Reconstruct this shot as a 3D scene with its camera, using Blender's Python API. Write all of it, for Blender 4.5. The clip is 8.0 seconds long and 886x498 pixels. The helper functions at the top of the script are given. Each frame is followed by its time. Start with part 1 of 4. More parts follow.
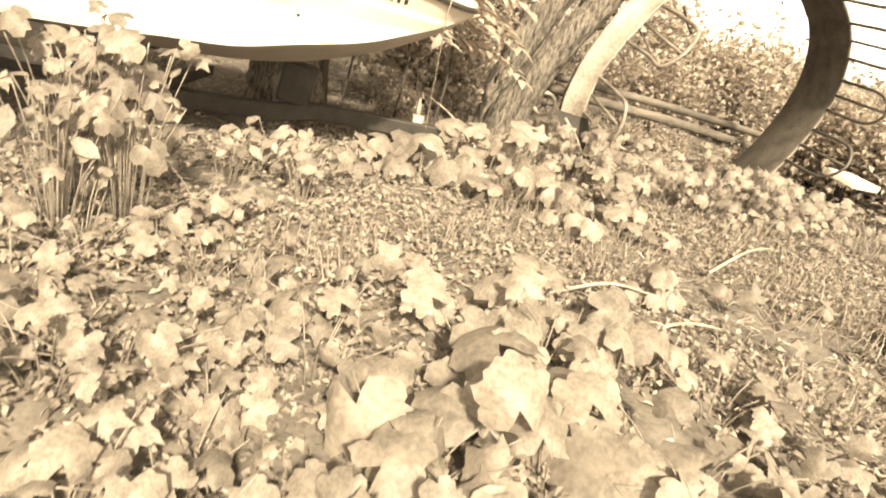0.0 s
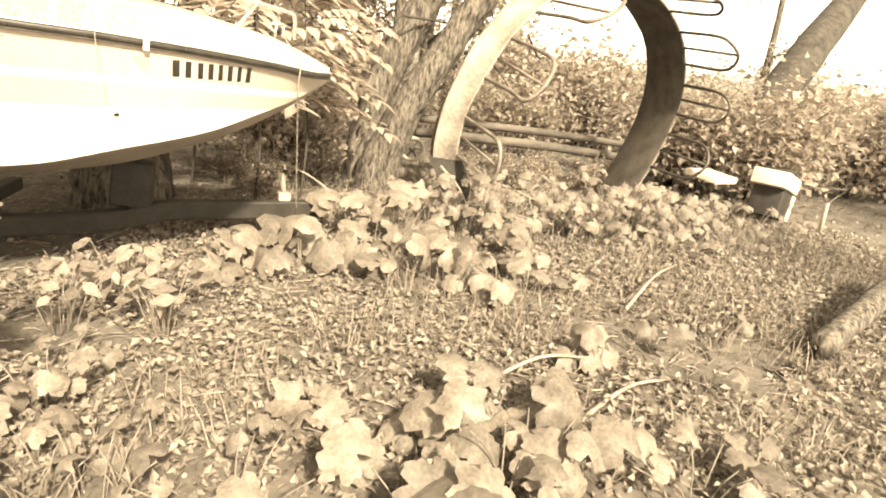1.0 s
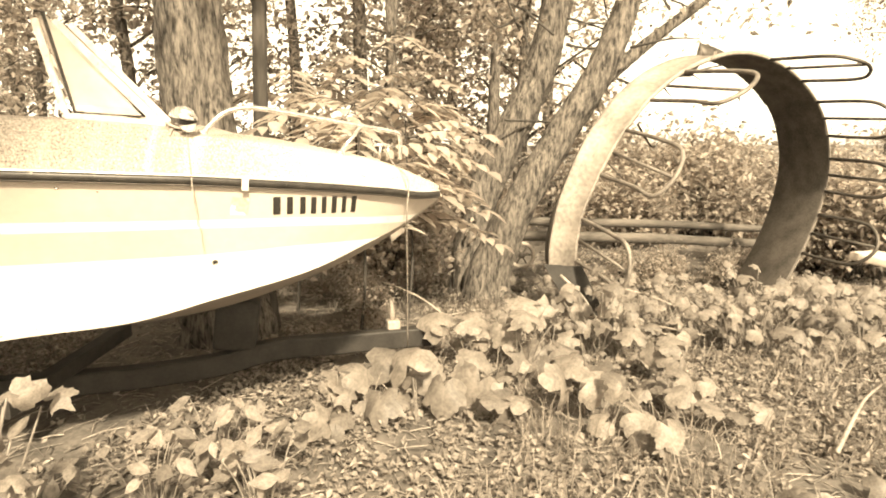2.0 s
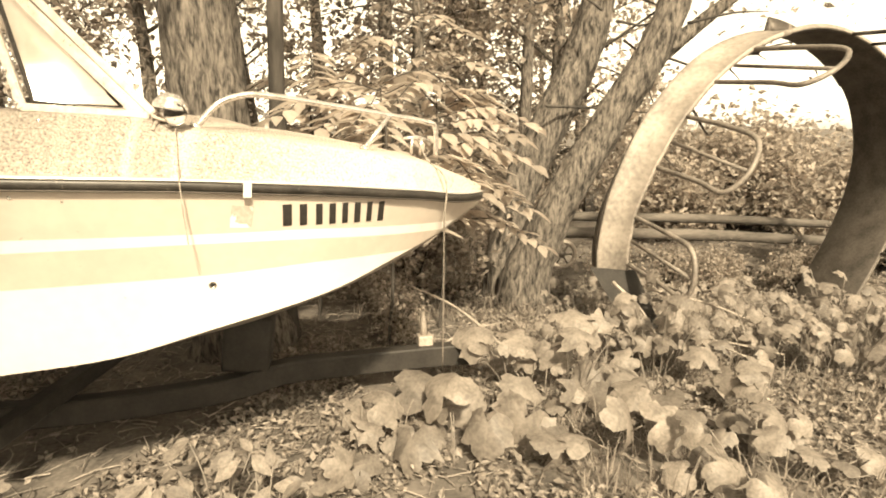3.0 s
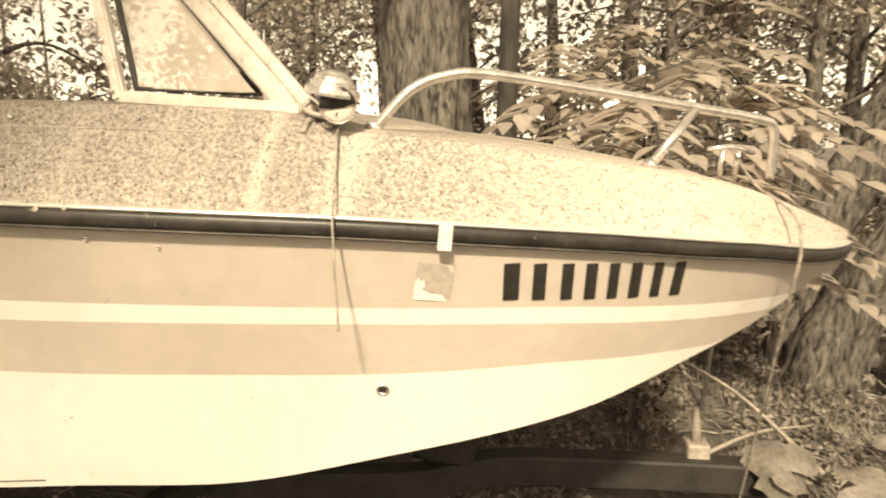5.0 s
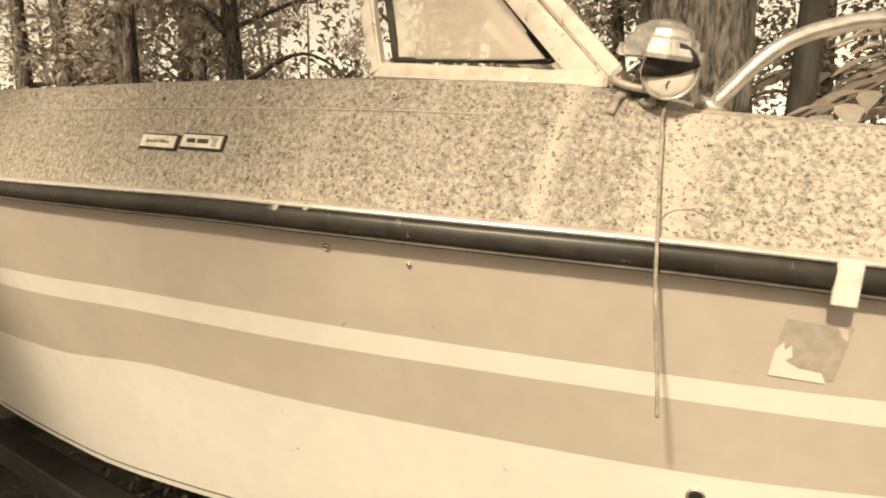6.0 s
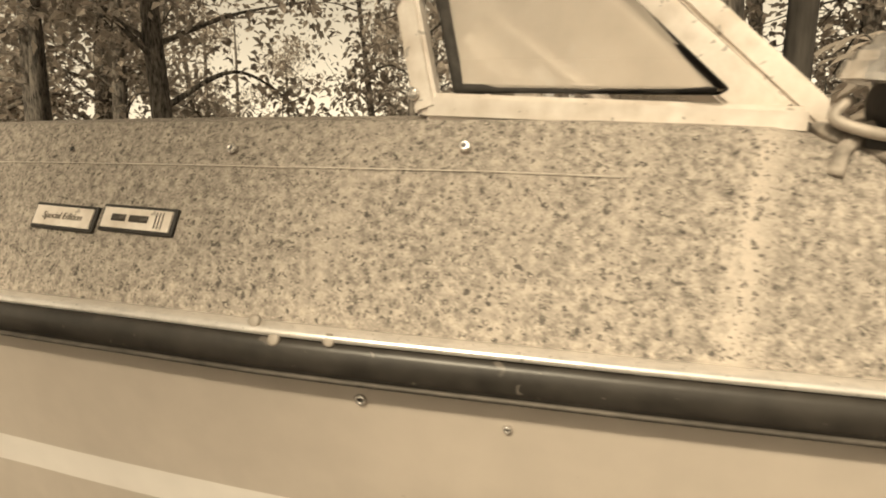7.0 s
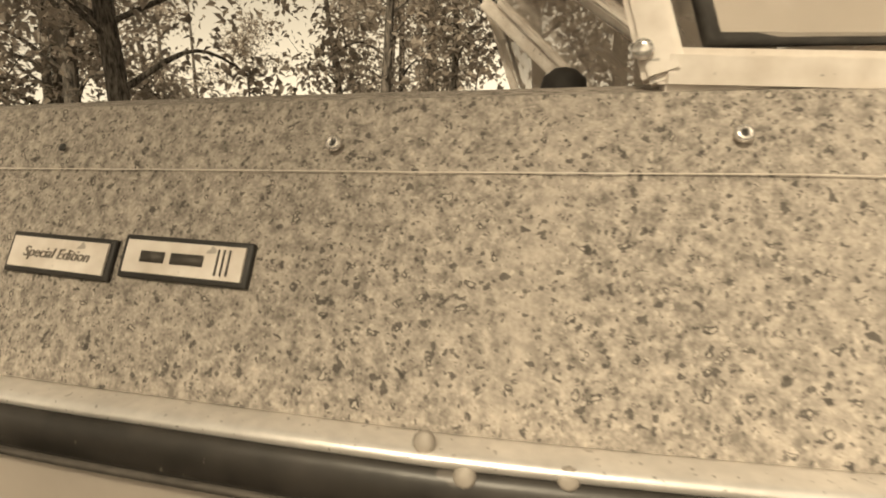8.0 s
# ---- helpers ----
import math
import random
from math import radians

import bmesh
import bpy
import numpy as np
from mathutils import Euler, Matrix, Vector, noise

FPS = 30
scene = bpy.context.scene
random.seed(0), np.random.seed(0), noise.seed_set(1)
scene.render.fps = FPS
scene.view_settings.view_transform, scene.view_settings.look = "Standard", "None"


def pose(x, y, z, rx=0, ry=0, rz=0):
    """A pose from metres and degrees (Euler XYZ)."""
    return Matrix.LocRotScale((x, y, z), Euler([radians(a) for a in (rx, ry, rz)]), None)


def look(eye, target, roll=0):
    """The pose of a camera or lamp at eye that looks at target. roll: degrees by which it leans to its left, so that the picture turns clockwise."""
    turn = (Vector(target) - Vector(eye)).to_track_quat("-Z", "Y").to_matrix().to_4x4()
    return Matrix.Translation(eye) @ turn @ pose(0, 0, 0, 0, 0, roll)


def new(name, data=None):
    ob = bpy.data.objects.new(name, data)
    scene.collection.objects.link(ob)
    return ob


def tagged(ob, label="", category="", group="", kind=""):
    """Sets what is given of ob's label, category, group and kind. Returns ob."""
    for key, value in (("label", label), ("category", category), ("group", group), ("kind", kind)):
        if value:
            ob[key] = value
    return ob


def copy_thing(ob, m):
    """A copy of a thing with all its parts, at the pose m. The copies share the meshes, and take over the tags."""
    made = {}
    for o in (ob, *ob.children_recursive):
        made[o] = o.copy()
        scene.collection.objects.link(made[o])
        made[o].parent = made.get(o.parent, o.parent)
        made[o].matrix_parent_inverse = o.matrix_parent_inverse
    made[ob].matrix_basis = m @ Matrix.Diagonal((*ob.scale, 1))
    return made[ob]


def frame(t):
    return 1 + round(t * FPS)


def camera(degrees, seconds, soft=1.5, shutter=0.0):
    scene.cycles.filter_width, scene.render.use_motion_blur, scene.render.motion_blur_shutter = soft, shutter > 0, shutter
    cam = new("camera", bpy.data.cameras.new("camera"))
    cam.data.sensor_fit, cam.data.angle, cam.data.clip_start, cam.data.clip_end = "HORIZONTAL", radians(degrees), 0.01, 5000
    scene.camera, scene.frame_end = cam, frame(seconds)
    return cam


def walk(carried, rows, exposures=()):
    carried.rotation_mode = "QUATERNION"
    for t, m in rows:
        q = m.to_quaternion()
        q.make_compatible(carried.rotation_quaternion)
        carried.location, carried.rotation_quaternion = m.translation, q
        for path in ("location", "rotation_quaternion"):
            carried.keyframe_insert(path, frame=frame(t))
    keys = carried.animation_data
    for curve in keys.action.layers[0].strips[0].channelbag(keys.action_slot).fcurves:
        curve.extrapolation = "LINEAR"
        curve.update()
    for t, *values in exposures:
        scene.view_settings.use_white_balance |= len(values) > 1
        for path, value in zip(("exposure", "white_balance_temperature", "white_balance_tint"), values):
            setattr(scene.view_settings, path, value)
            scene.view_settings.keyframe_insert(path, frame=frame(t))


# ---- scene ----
cam = camera(73.2, 8.0, soft=1.9, shutter=0.22)
PATH = [
    (0, (0.278, -0.006, 1.04), (0.332, 1.825, 0.239), 13.8),
    (0.5, (0.242, 0.24, 1.107), (0.386, 2.118, 0.433), 9.3),
    (1, (0.191, 0.482, 1.145), (0.616, 2.328, 0.503), 6.4),
    (1.2, (0.178, 0.574, 1.153), (0.577, 2.423, 0.504), 5.9),
    (1.5, (0.102, 0.787, 1.188), (0.278, 2.708, 0.661), 2.5),
    (1.7, (0.115, 0.893, 1.18), (0.239, 2.859, 0.838), 0.6),
    (2.8, (0.071, 1.377, 1.168), (0.117, 3.338, 0.776), -0.1),
    (3, (0.056, 1.505, 1.196), (0.071, 3.465, 0.802), -0.5),
    (3.5, (0.045, 1.718, 1.174), (0.042, 3.67, 0.738), -1.7),
    (4.0, (-0.009, 2.016, 1.160), (-0.306, 3.973, 0.875), -1.2),
    (4.2, (-0.022, 2.099, 1.164), (-0.384, 4.044, 0.871), -1.5),
    (5.3, (-0.267, 2.495, 1.167), (-1.138, 4.265, 0.834), -0.3),
    (5.5, (-0.326, 2.533, 1.153), (-1.331, 4.232, 0.828), -0.2),
    (6, (-0.463, 2.638, 1.148), (-1.755, 4.132, 0.836), 0.1),
    (6.5, (-0.601, 2.744, 1.17), (-1.826, 4.299, 0.886), -1.5),
    (6.8, (-0.706, 2.792, 1.212), (-1.845, 4.398, 0.857), -2.0),
    (7, (-0.794, 2.801, 1.21), (-1.924, 4.431, 0.947), -1.1),
    (7.5, (-0.943, 2.841, 1.214), (-1.986, 4.522, 0.918), -1.5),
    (8, (-1.045, 2.885, 1.229), (-2.078, 4.565, 0.895), -2.4),
]

walk(cam, [(t, look(eye, target, roll)) for t, eye, target, roll in PATH],
     exposures=((0.0, 2.26), (1.0, 2.22), (1.7, 2.1), (2.8, 1.75), (3.5, 1.55), (4.2, 1.36), (5.5, 0.95), (6.0, 0.78), (6.5, 0.70), (7.0, 0.58), (8.0, 0.52)))

# world and sun: a toned, hazy summer day
WARM = (1.0, 0.835, 0.575)
world = bpy.data.worlds.new("sky")
scene.world = world
world.use_nodes = True
wn, wl = world.node_tree.nodes, world.node_tree.links
SUN_AZ, SUN_EL = radians(168), radians(42)
sky = wn.new("ShaderNodeTexSky")
sky.sky_type, sky.sun_disc, sky.sun_elevation, sky.sun_rotation = "NISHITA", False, SUN_EL, SUN_AZ
grey = wn.new("ShaderNodeRGBToBW")
tone = wn.new("ShaderNodeMix")
tone.data_type, tone.blend_type = "RGBA", "MULTIPLY"
tone.inputs[0].default_value = 1.0
tone.inputs[7].default_value = (*WARM, 1)
wl.new(sky.outputs[0], grey.inputs[0])
wl.new(grey.outputs[0], tone.inputs[6])
wl.new(tone.outputs[2], wn["Background"].inputs[0])
wn["Background"].inputs[1].default_value = 0.15
sun = new("sun", bpy.data.lights.new("sun", "SUN"))
sun.data.energy, sun.data.angle, sun.data.color = 3.0, radians(4.0), WARM
way_to_sun = Vector((math.sin(SUN_AZ) * math.cos(SUN_EL), math.cos(SUN_AZ) * math.cos(SUN_EL), math.sin(SUN_EL)))
sun.matrix_world = look(way_to_sun * 30, (0, 0, 0))


# materials
def material(name, dark, light, scale=8.0, rough=0.6, metal=0.0, bump=0.2, fine=60.0, contrast=0.5, random_tint=0.0, island=0.0, spots=None, through_light=0.0, stretch=(1, 1, 1), veins=False, streaks=()):
    """Two-scale noise between two colours, with fine relief, tint by object or island, and dark spots."""
    m = bpy.data.materials.new(name)
    m.use_nodes = True
    n, l = m.node_tree.nodes, m.node_tree.links
    b = n["Principled BSDF"]
    co = n.new("ShaderNodeTexCoord")
    mp = n.new("ShaderNodeMapping")
    mp.inputs["Scale"].default_value = stretch
    l.new(co.outputs["Object"], mp.inputs[0])
    a = n.new("ShaderNodeTexNoise")
    a.inputs["Scale"].default_value, a.inputs["Detail"].default_value = scale, 4
    f = n.new("ShaderNodeTexNoise")
    f.inputs["Scale"].default_value, f.inputs["Detail"].default_value = fine, 3
    l.new(mp.outputs[0], a.inputs[0])
    l.new(mp.outputs[0], f.inputs[0])
    mix = n.new("ShaderNodeMath")
    mix.operation = "MULTIPLY_ADD"
    mix.inputs[1].default_value = 0.6
    l.new(a.outputs[0], mix.inputs[0])
    half = n.new("ShaderNodeMath")
    half.operation = "MULTIPLY"
    half.inputs[1].default_value = 0.4
    l.new(f.outputs[0], half.inputs[0])
    l.new(half.outputs[0], mix.inputs[2])
    r = n.new("ShaderNodeValToRGB")
    r.color_ramp.elements[0].position, r.color_ramp.elements[1].position = 0.5 - 0.3 * contrast, 0.5 + 0.3 * contrast
    r.color_ramp.elements[0].color, r.color_ramp.elements[1].color = (*dark, 1), (*light, 1)
    l.new(mix.outputs[0], r.inputs[0])
    out = r.outputs[0]
    for amount, node, socket in ((random_tint, "ShaderNodeObjectInfo", "Random"), (island, "ShaderNodeNewGeometry", "Random Per Island")):
        if amount:
            src = n.new(node)
            rng = n.new("ShaderNodeMapRange")
            rng.inputs["To Min"].default_value, rng.inputs["To Max"].default_value = 1 - amount, 1 + amount
            l.new(src.outputs[socket], rng.inputs[0])
            mul = n.new("ShaderNodeVectorMath")
            mul.operation = "SCALE"
            l.new(out, mul.inputs[0])
            l.new(rng.outputs[0], mul.inputs["Scale"])
            out = mul.outputs[0]
    sep = n.new("ShaderNodeSeparateXYZ")
    l.new(co.outputs["Object"], sep.inputs[0])

    def calc(op, a, c=0.0, d=0.0):
        q = n.new("ShaderNodeMath")
        q.operation = op
        for k, val in enumerate((a, c, d)):
            if isinstance(val, (int, float)):
                q.inputs[k].default_value = val
            else:
                l.new(val, q.inputs[k])
        return q.outputs[0]

    def blend(colour_in, factor, colour):
        q = n.new("ShaderNodeMix")
        q.data_type = "RGBA"
        l.new(factor, q.inputs[0])
        l.new(colour_in, q.inputs[6])
        q.inputs[7].default_value = (*colour, 1)
        return q.outputs[2]

    if veins:  # midrib and slanting side veins of a leaf that lies along y
        ax = calc("ABSOLUTE", sep.outputs[0])
        rib = calc("LESS_THAN", ax, 0.014)
        slant = calc("PINGPONG", calc("MULTIPLY_ADD", ax, -0.75, sep.outputs[1]), 0.075)
        side = calc("LESS_THAN", slant, 0.006)
        out = blend(out, calc("MULTIPLY", calc("MAXIMUM", rib, side), 0.14), veins)
    for place, width, colour, strength in streaks:  # rain-washed streaks down the side
        wav = calc("MULTIPLY_ADD", a.outputs[0], width * 1.2, sep.outputs[0])
        d = calc("ABSOLUTE", calc("ADD", wav, place - width * 0.6))
        fac = calc("MULTIPLY", calc("SUBTRACT", 1.0, calc("MINIMUM", calc("DIVIDE", d, width), 1.0)), strength)
        out = blend(out, fac, colour)
    if spots:
        for s_scale, size, colour, strength in spots:
            v = n.new("ShaderNodeTexVoronoi")
            v.inputs["Scale"].default_value = s_scale
            wob = n.new("ShaderNodeTexNoise")
            wob.inputs["Scale"].default_value = s_scale * 1.7
            l.new(co.outputs["Object"], wob.inputs[0])
            add = n.new("ShaderNodeVectorMath")
            add.operation = "MULTIPLY_ADD"
            l.new(wob.outputs["Color"], add.inputs[0])
            add.inputs[1].default_value = (1.2 / s_scale,) * 3
            l.new(co.outputs["Object"], add.inputs[2])
            l.new(add.outputs[0], v.inputs[0])
            pick = n.new("ShaderNodeMath")
            pick.operation = "MULTIPLY"
            tint = n.new("ShaderNodeSeparateColor")
            l.new(v.outputs["Color"], tint.inputs[0])
            l.new(tint.outputs[0], pick.inputs[0])
            pick.inputs[1].default_value = size
            less = n.new("ShaderNodeMapRange")
            less.inputs["To Min"].default_value, less.inputs["To Max"].default_value = strength, 0.0
            gap = n.new("ShaderNodeMath")
            gap.operation = "SUBTRACT"
            l.new(v.outputs["Distance"], gap.inputs[0])
            l.new(pick.outputs[0], gap.inputs[1])
            less.inputs["From Min"].default_value, less.inputs["From Max"].default_value = -0.02, 0.03
            l.new(gap.outputs[0], less.inputs[0])
            put = n.new("ShaderNodeMix")
            put.data_type = "RGBA"
            l.new(less.outputs[0], put.inputs[0])
            l.new(out, put.inputs[6])
            put.inputs[7].default_value = (*colour, 1)
            out = put.outputs[2]
    l.new(out, b.inputs["Base Color"])
    b.inputs["Roughness"].default_value, b.inputs["Metallic"].default_value = rough, metal
    if bump:
        bp = n.new("ShaderNodeBump")
        bp.inputs["Strength"].default_value, bp.inputs["Distance"].default_value = bump, 0.01
        l.new(mix.outputs[0], bp.inputs["Height"])
        l.new(bp.outputs[0], b.inputs["Normal"])
    if through_light:
        tr = n.new("ShaderNodeBsdfTranslucent")
        l.new(out, tr.inputs[0])
        ms = n.new("ShaderNodeMixShader")
        ms.inputs[0].default_value = through_light
        l.new(b.outputs[0], ms.inputs[1])
        l.new(tr.outputs[0], ms.inputs[2])
        l.new(ms.outputs[0], n["Material Output"].inputs[0])
    return m


def tan(v, k=1.0):
    """A warm grey of value v."""
    return (v, v * (1 - 0.115 * k), v * (1 - 0.23 * k))


M_GROUND = material("leaf_mould", tan(0.05), tan(0.20), 5, 0.95, bump=0.9, fine=45, contrast=0.6)
M_COVER = material("creeper_leaf", tan(0.16), tan(0.40), 20, 0.6, bump=0.1, island=0.3, through_light=0.3)
M_LITTER = material("dry_leaf", tan(0.09), tan(0.36), 20, 0.8, bump=0.1, island=0.5)
M_LEAF = material("broad_leaf", tan(0.16), tan(0.36), 3, 0.55, bump=0.4, fine=14, random_tint=0.26, through_light=0.35, veins=tan(0.42))
M_STEM = material("leaf_stem", tan(0.14), tan(0.26), 20, 0.6)
M_SPRAY = material("sapling_leaf", tan(0.42), tan(0.64), 3, 0.5, bump=0.1, random_tint=0.25, through_light=0.5)
M_CROWN = material("tree_leaf", tan(0.28), tan(0.54), 3, 0.5, bump=0.0, island=0.45, through_light=0.55)
M_BARK = material("bark", tan(0.016), tan(0.20), 32, 0.95, bump=1.0, fine=80, contrast=0.4, stretch=(1, 1, 0.22))
M_BARKD = material("dark_bark", tan(0.02), tan(0.09), 7, 0.95, bump=1.0, fine=30, stretch=(1, 1, 0.2))
M_WHITE = material("white_gelcoat", tan(0.72, 0.5), tan(0.80, 0.5), 3, 0.28, bump=0.01, fine=25, spots=((13, 0.035, tan(0.15), 0.7), (9, 0.03, tan(0.35), 0.6)))
M_TAN = material("tan_gelcoat", tan(0.47, 1.0), tan(0.55, 1.0), 3, 0.3, bump=0.01, fine=25, spots=((13, 0.035, tan(0.12), 0.7), (8, 0.05, tan(0.40), 0.5)))
M_BOTTOM = material("bottom_gelcoat", tan(0.30), tan(0.42), 4, 0.5, bump=0.05)
M_DECK = material("mildewed_gelcoat", tan(0.18), tan(0.47), 130, 0.8, bump=0.15, fine=420, contrast=0.42,
                  spots=((260, 0.36, tan(0.07), 0.7), (190, 0.28, tan(0.60), 0.55), (140, 0.33, tan(0.06), 0.8), (90, 0.27, tan(0.05), 0.85), (52, 0.15, tan(0.05), 0.85), (90, 0.15, tan(0.66), 0.6), (7, 0.36, tan(0.16), 0.16)),
                  streaks=((0.40, 0.66, tan(0.62), 0.9), (1.20, 0.020, tan(0.6), 0.7), (1.06, 0.05, tan(0.62), 0.6), (1.52, 0.02, tan(0.5), 0.35), (1.37, 0.03, tan(0.5), 0.25), (1.29, 0.012, tan(0.5), 0.4)))
M_RUBBER = material("rail_rubber", tan(0.018), tan(0.05), 14, 0.4, bump=0.08, spots=((22, 0.12, tan(0.2), 0.5), (65, 0.13, tan(0.28), 0.5)))
M_ALU = material("aluminium", tan(0.78, 0.4), tan(0.93, 0.4), 30, 0.3, 0.6, bump=0.05, fine=120, spots=((170, 0.2, tan(0.2), 0.6), (60, 0.12, tan(0.3), 0.5)))
M_FRAME = material("chalky_white_frame", tan(0.6), tan(0.84, 0.6), 14, 0.5, bump=0.1, spots=((55, 0.2, tan(0.2), 0.6),))
M_GASKET = material("black_gasket", tan(0.02), tan(0.06), 40, 0.8, bump=0.5)
M_BLACK = material("black_paint", tan(0.018), tan(0.04), 12, 0.7, bump=0.2)
M_GLUE = material("old_glue", tan(0.36), tan(0.46), 60, 0.7, bump=0.1)
M_ROD = material("dull_rod", tan(0.10), tan(0.30), 7, 0.6, 0.2, bump=0.2)
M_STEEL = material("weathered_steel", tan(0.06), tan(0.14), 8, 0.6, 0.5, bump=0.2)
# arch band's sunlit tone put into its colour; badge lettering shares it
M_BAND = material("pale_band", tan(0.13), tan(0.40), 3, 0.6, 0.0, bump=0.2, fine=30, contrast=0.6)
M_PALE = material("pale_steel", tan(0.22), tan(0.5), 5, 0.55, 0.2, bump=0.15)
M_WOOD = material("old_wood", tan(0.045), tan(0.15), 6, 0.9, bump=0.5, stretch=(0.2, 1, 1))
M_CORD = material("frayed_cord", tan(0.20), tan(0.42), 60, 0.9, bump=0.4)
M_CHROME = material("pitted_chrome", tan(0.6, 0.5), tan(0.88, 0.4), 30, 0.2, 0.75, bump=0.05, spots=((70, 0.2, tan(0.4), 0.4),))
M_INK = material("black_vinyl", tan(0.015), tan(0.03), 20, 0.5, bump=0.0)
M_CLOTH = material("pale_sheet", tan(0.5), tan(0.75), 4, 0.7, bump=0.3)
# patchy pale film: dust, plus the bright sky reflection painted in
M_GLASS = bpy.data.materials.new("dusty_sky_glass")
M_GLASS.use_nodes = True
gn, gl = M_GLASS.node_tree.nodes, M_GLASS.node_tree.links
gb = gn["Principled BSDF"]
gb.inputs["Roughness"].default_value, gb.inputs["Base Color"].default_value = 0.05, (*tan(0.8), 1)
gt = gn.new("ShaderNodeBsdfTransparent")
gt.inputs[0].default_value = (0.9, 0.9, 0.9, 1)
gnoise = gn.new("ShaderNodeTexNoise")
gnoise.inputs["Scale"].default_value, gnoise.inputs["Detail"].default_value = 6, 6
gco = gn.new("ShaderNodeTexCoord")
gl.new(gco.outputs["Object"], gnoise.inputs[0])
gmr = gn.new("ShaderNodeMapRange")
gmr.inputs["To Min"].default_value, gmr.inputs["To Max"].default_value = 0.15, 0.62
gl.new(gnoise.outputs[0], gmr.inputs[0])
gm = gn.new("ShaderNodeMixShader")
gl.new(gmr.outputs[0], gm.inputs[0])
gl.new(gt.outputs[0], gm.inputs[1])
gl.new(gb.outputs[0], gm.inputs[2])
gl.new(gm.outputs[0], gn["Material Output"].inputs[0])


# building helpers
def thing(name, m, label, category, group="", kind=""):
    ob = new(name)
    ob.matrix_world = m
    ob.empty_display_size = 0.1
    return tagged(ob, label, category, group, kind)


def part(name, bm, mat, parent, label="", smooth=True):
    """Links a bmesh (or verts, faces) as one mesh under a thing or part."""
    me = bpy.data.meshes.new(name)
    if isinstance(bm, tuple):
        me.from_pydata([tuple(v) for v in bm[0]], [], bm[1])
    else:
        bm.to_mesh(me)
        bm.free()
    for m in mat if isinstance(mat, (list, tuple)) else [mat]:
        me.materials.append(m)
    if smooth:
        me.shade_smooth()
    ob = new(name, me)
    ob.parent = parent
    if label:
        ob["label"] = label
    return ob


def tube(pts, radii, sides=10, close=False, flat=1.0):
    """A round bar along points, with capped ends."""
    pts = [Vector(p) for p in pts]
    if not hasattr(radii, "__len__"):
        radii = [radii] * len(pts)
    radii = [float(r) for r in radii]
    verts, faces, n = [], [], len(pts)
    ref = None
    for i, p in enumerate(pts):
        a, b = (pts[i - 1], pts[(i + 1) % n]) if close else (pts[max(i - 1, 0)], pts[min(i + 1, n - 1)])
        d = (b - a).normalized()
        if ref is None:
            ref = d.orthogonal().normalized()
        u = (ref - d * ref.dot(d)).normalized()
        w = d.cross(u)
        ref = u
        for k in range(sides):
            t = 2 * math.pi * k / sides
            verts.append(p + radii[i] * (math.cos(t) * u + flat * math.sin(t) * w))
    for i in range(n if close else n - 1):
        for k in range(sides):
            j, q = (i + 1) % n, (k + 1) % sides
            faces.append((i * sides + k, i * sides + q, j * sides + q, j * sides + k))
    if not close:
        faces.append(tuple(reversed(range(sides))))
        faces.append(tuple(range((n - 1) * sides, n * sides)))
    return verts, faces


def smooth_path(pts, per=6):
    """Catmull-Rom points through pts."""
    pts = [Vector(p) for p in pts]
    ext = [pts[0] * 2 - pts[1], *pts, pts[-1] * 2 - pts[-2]]
    out = []
    for i in range(1, len(ext) - 2):
        a, b, c, d = ext[i - 1:i + 3]
        for k in range(per):
            t = k / per
            out.append(0.5 * (2 * b + (c - a) * t + (2 * a - 5 * b + 4 * c - d) * t * t + (3 * b - a - 3 * c + d) * t ** 3))
    return out + [pts[-1]]


def box_bm(sx, sy, sz, bevel=0.004, at=(0, 0, 0)):
    bm = bmesh.new()
    bmesh.ops.create_cube(bm, size=1, matrix=Matrix.Translation(at) @ Matrix.Diagonal((sx, sy, sz, 1)))
    if bevel:
        bmesh.ops.bevel(bm, geom=bm.edges[:], offset=bevel, segments=2, affect="EDGES", profile=0.6)
    return bm


def lathe(profile, sides=24):
    """A turned solid round z from (radius, height) pairs."""
    verts, faces = [], []
    for r, z in profile:
        for k in range(sides):
            t = 2 * math.pi * k / sides
            verts.append((r * math.cos(t), r * math.sin(t), z))
    for i in range(len(profile) - 1):
        for k in range(sides):
            q = (k + 1) % sides
            faces.append((i * sides + k, i * sides + q, (i + 1) * sides + q, (i + 1) * sides + k))
    faces.append(tuple(reversed(range(sides))))
    faces.append(tuple(range((len(profile) - 1) * sides, len(profile) * sides)))
    return verts, faces


def curve(table):
    """A smooth interpolation through (s, value) pairs."""
    xs, ys = [a for a, b in table], [b for a, b in table]
    sl = [(ys[i + 1] - ys[i]) / (xs[i + 1] - xs[i]) for i in range(len(xs) - 1)]
    tg = [sl[0]] + [0 if sl[i - 1] * sl[i] <= 0 else 2 * sl[i - 1] * sl[i] / (sl[i - 1] + sl[i]) for i in range(1, len(sl))] + [sl[-1]]

    def at(s):
        s = min(max(s, xs[0]), xs[-1])
        i = 0
        while i < len(sl) - 1 and s > xs[i + 1]:
            i += 1
        h = xs[i + 1] - xs[i]
        t = (s - xs[i]) / h
        return ((2 * t ** 3 - 3 * t * t + 1) * ys[i] + (t ** 3 - 2 * t * t + t) * h * tg[i]
                + (3 * t * t - 2 * t ** 3) * ys[i + 1] + (t ** 3 - t * t) * h * tg[i + 1])
    return at


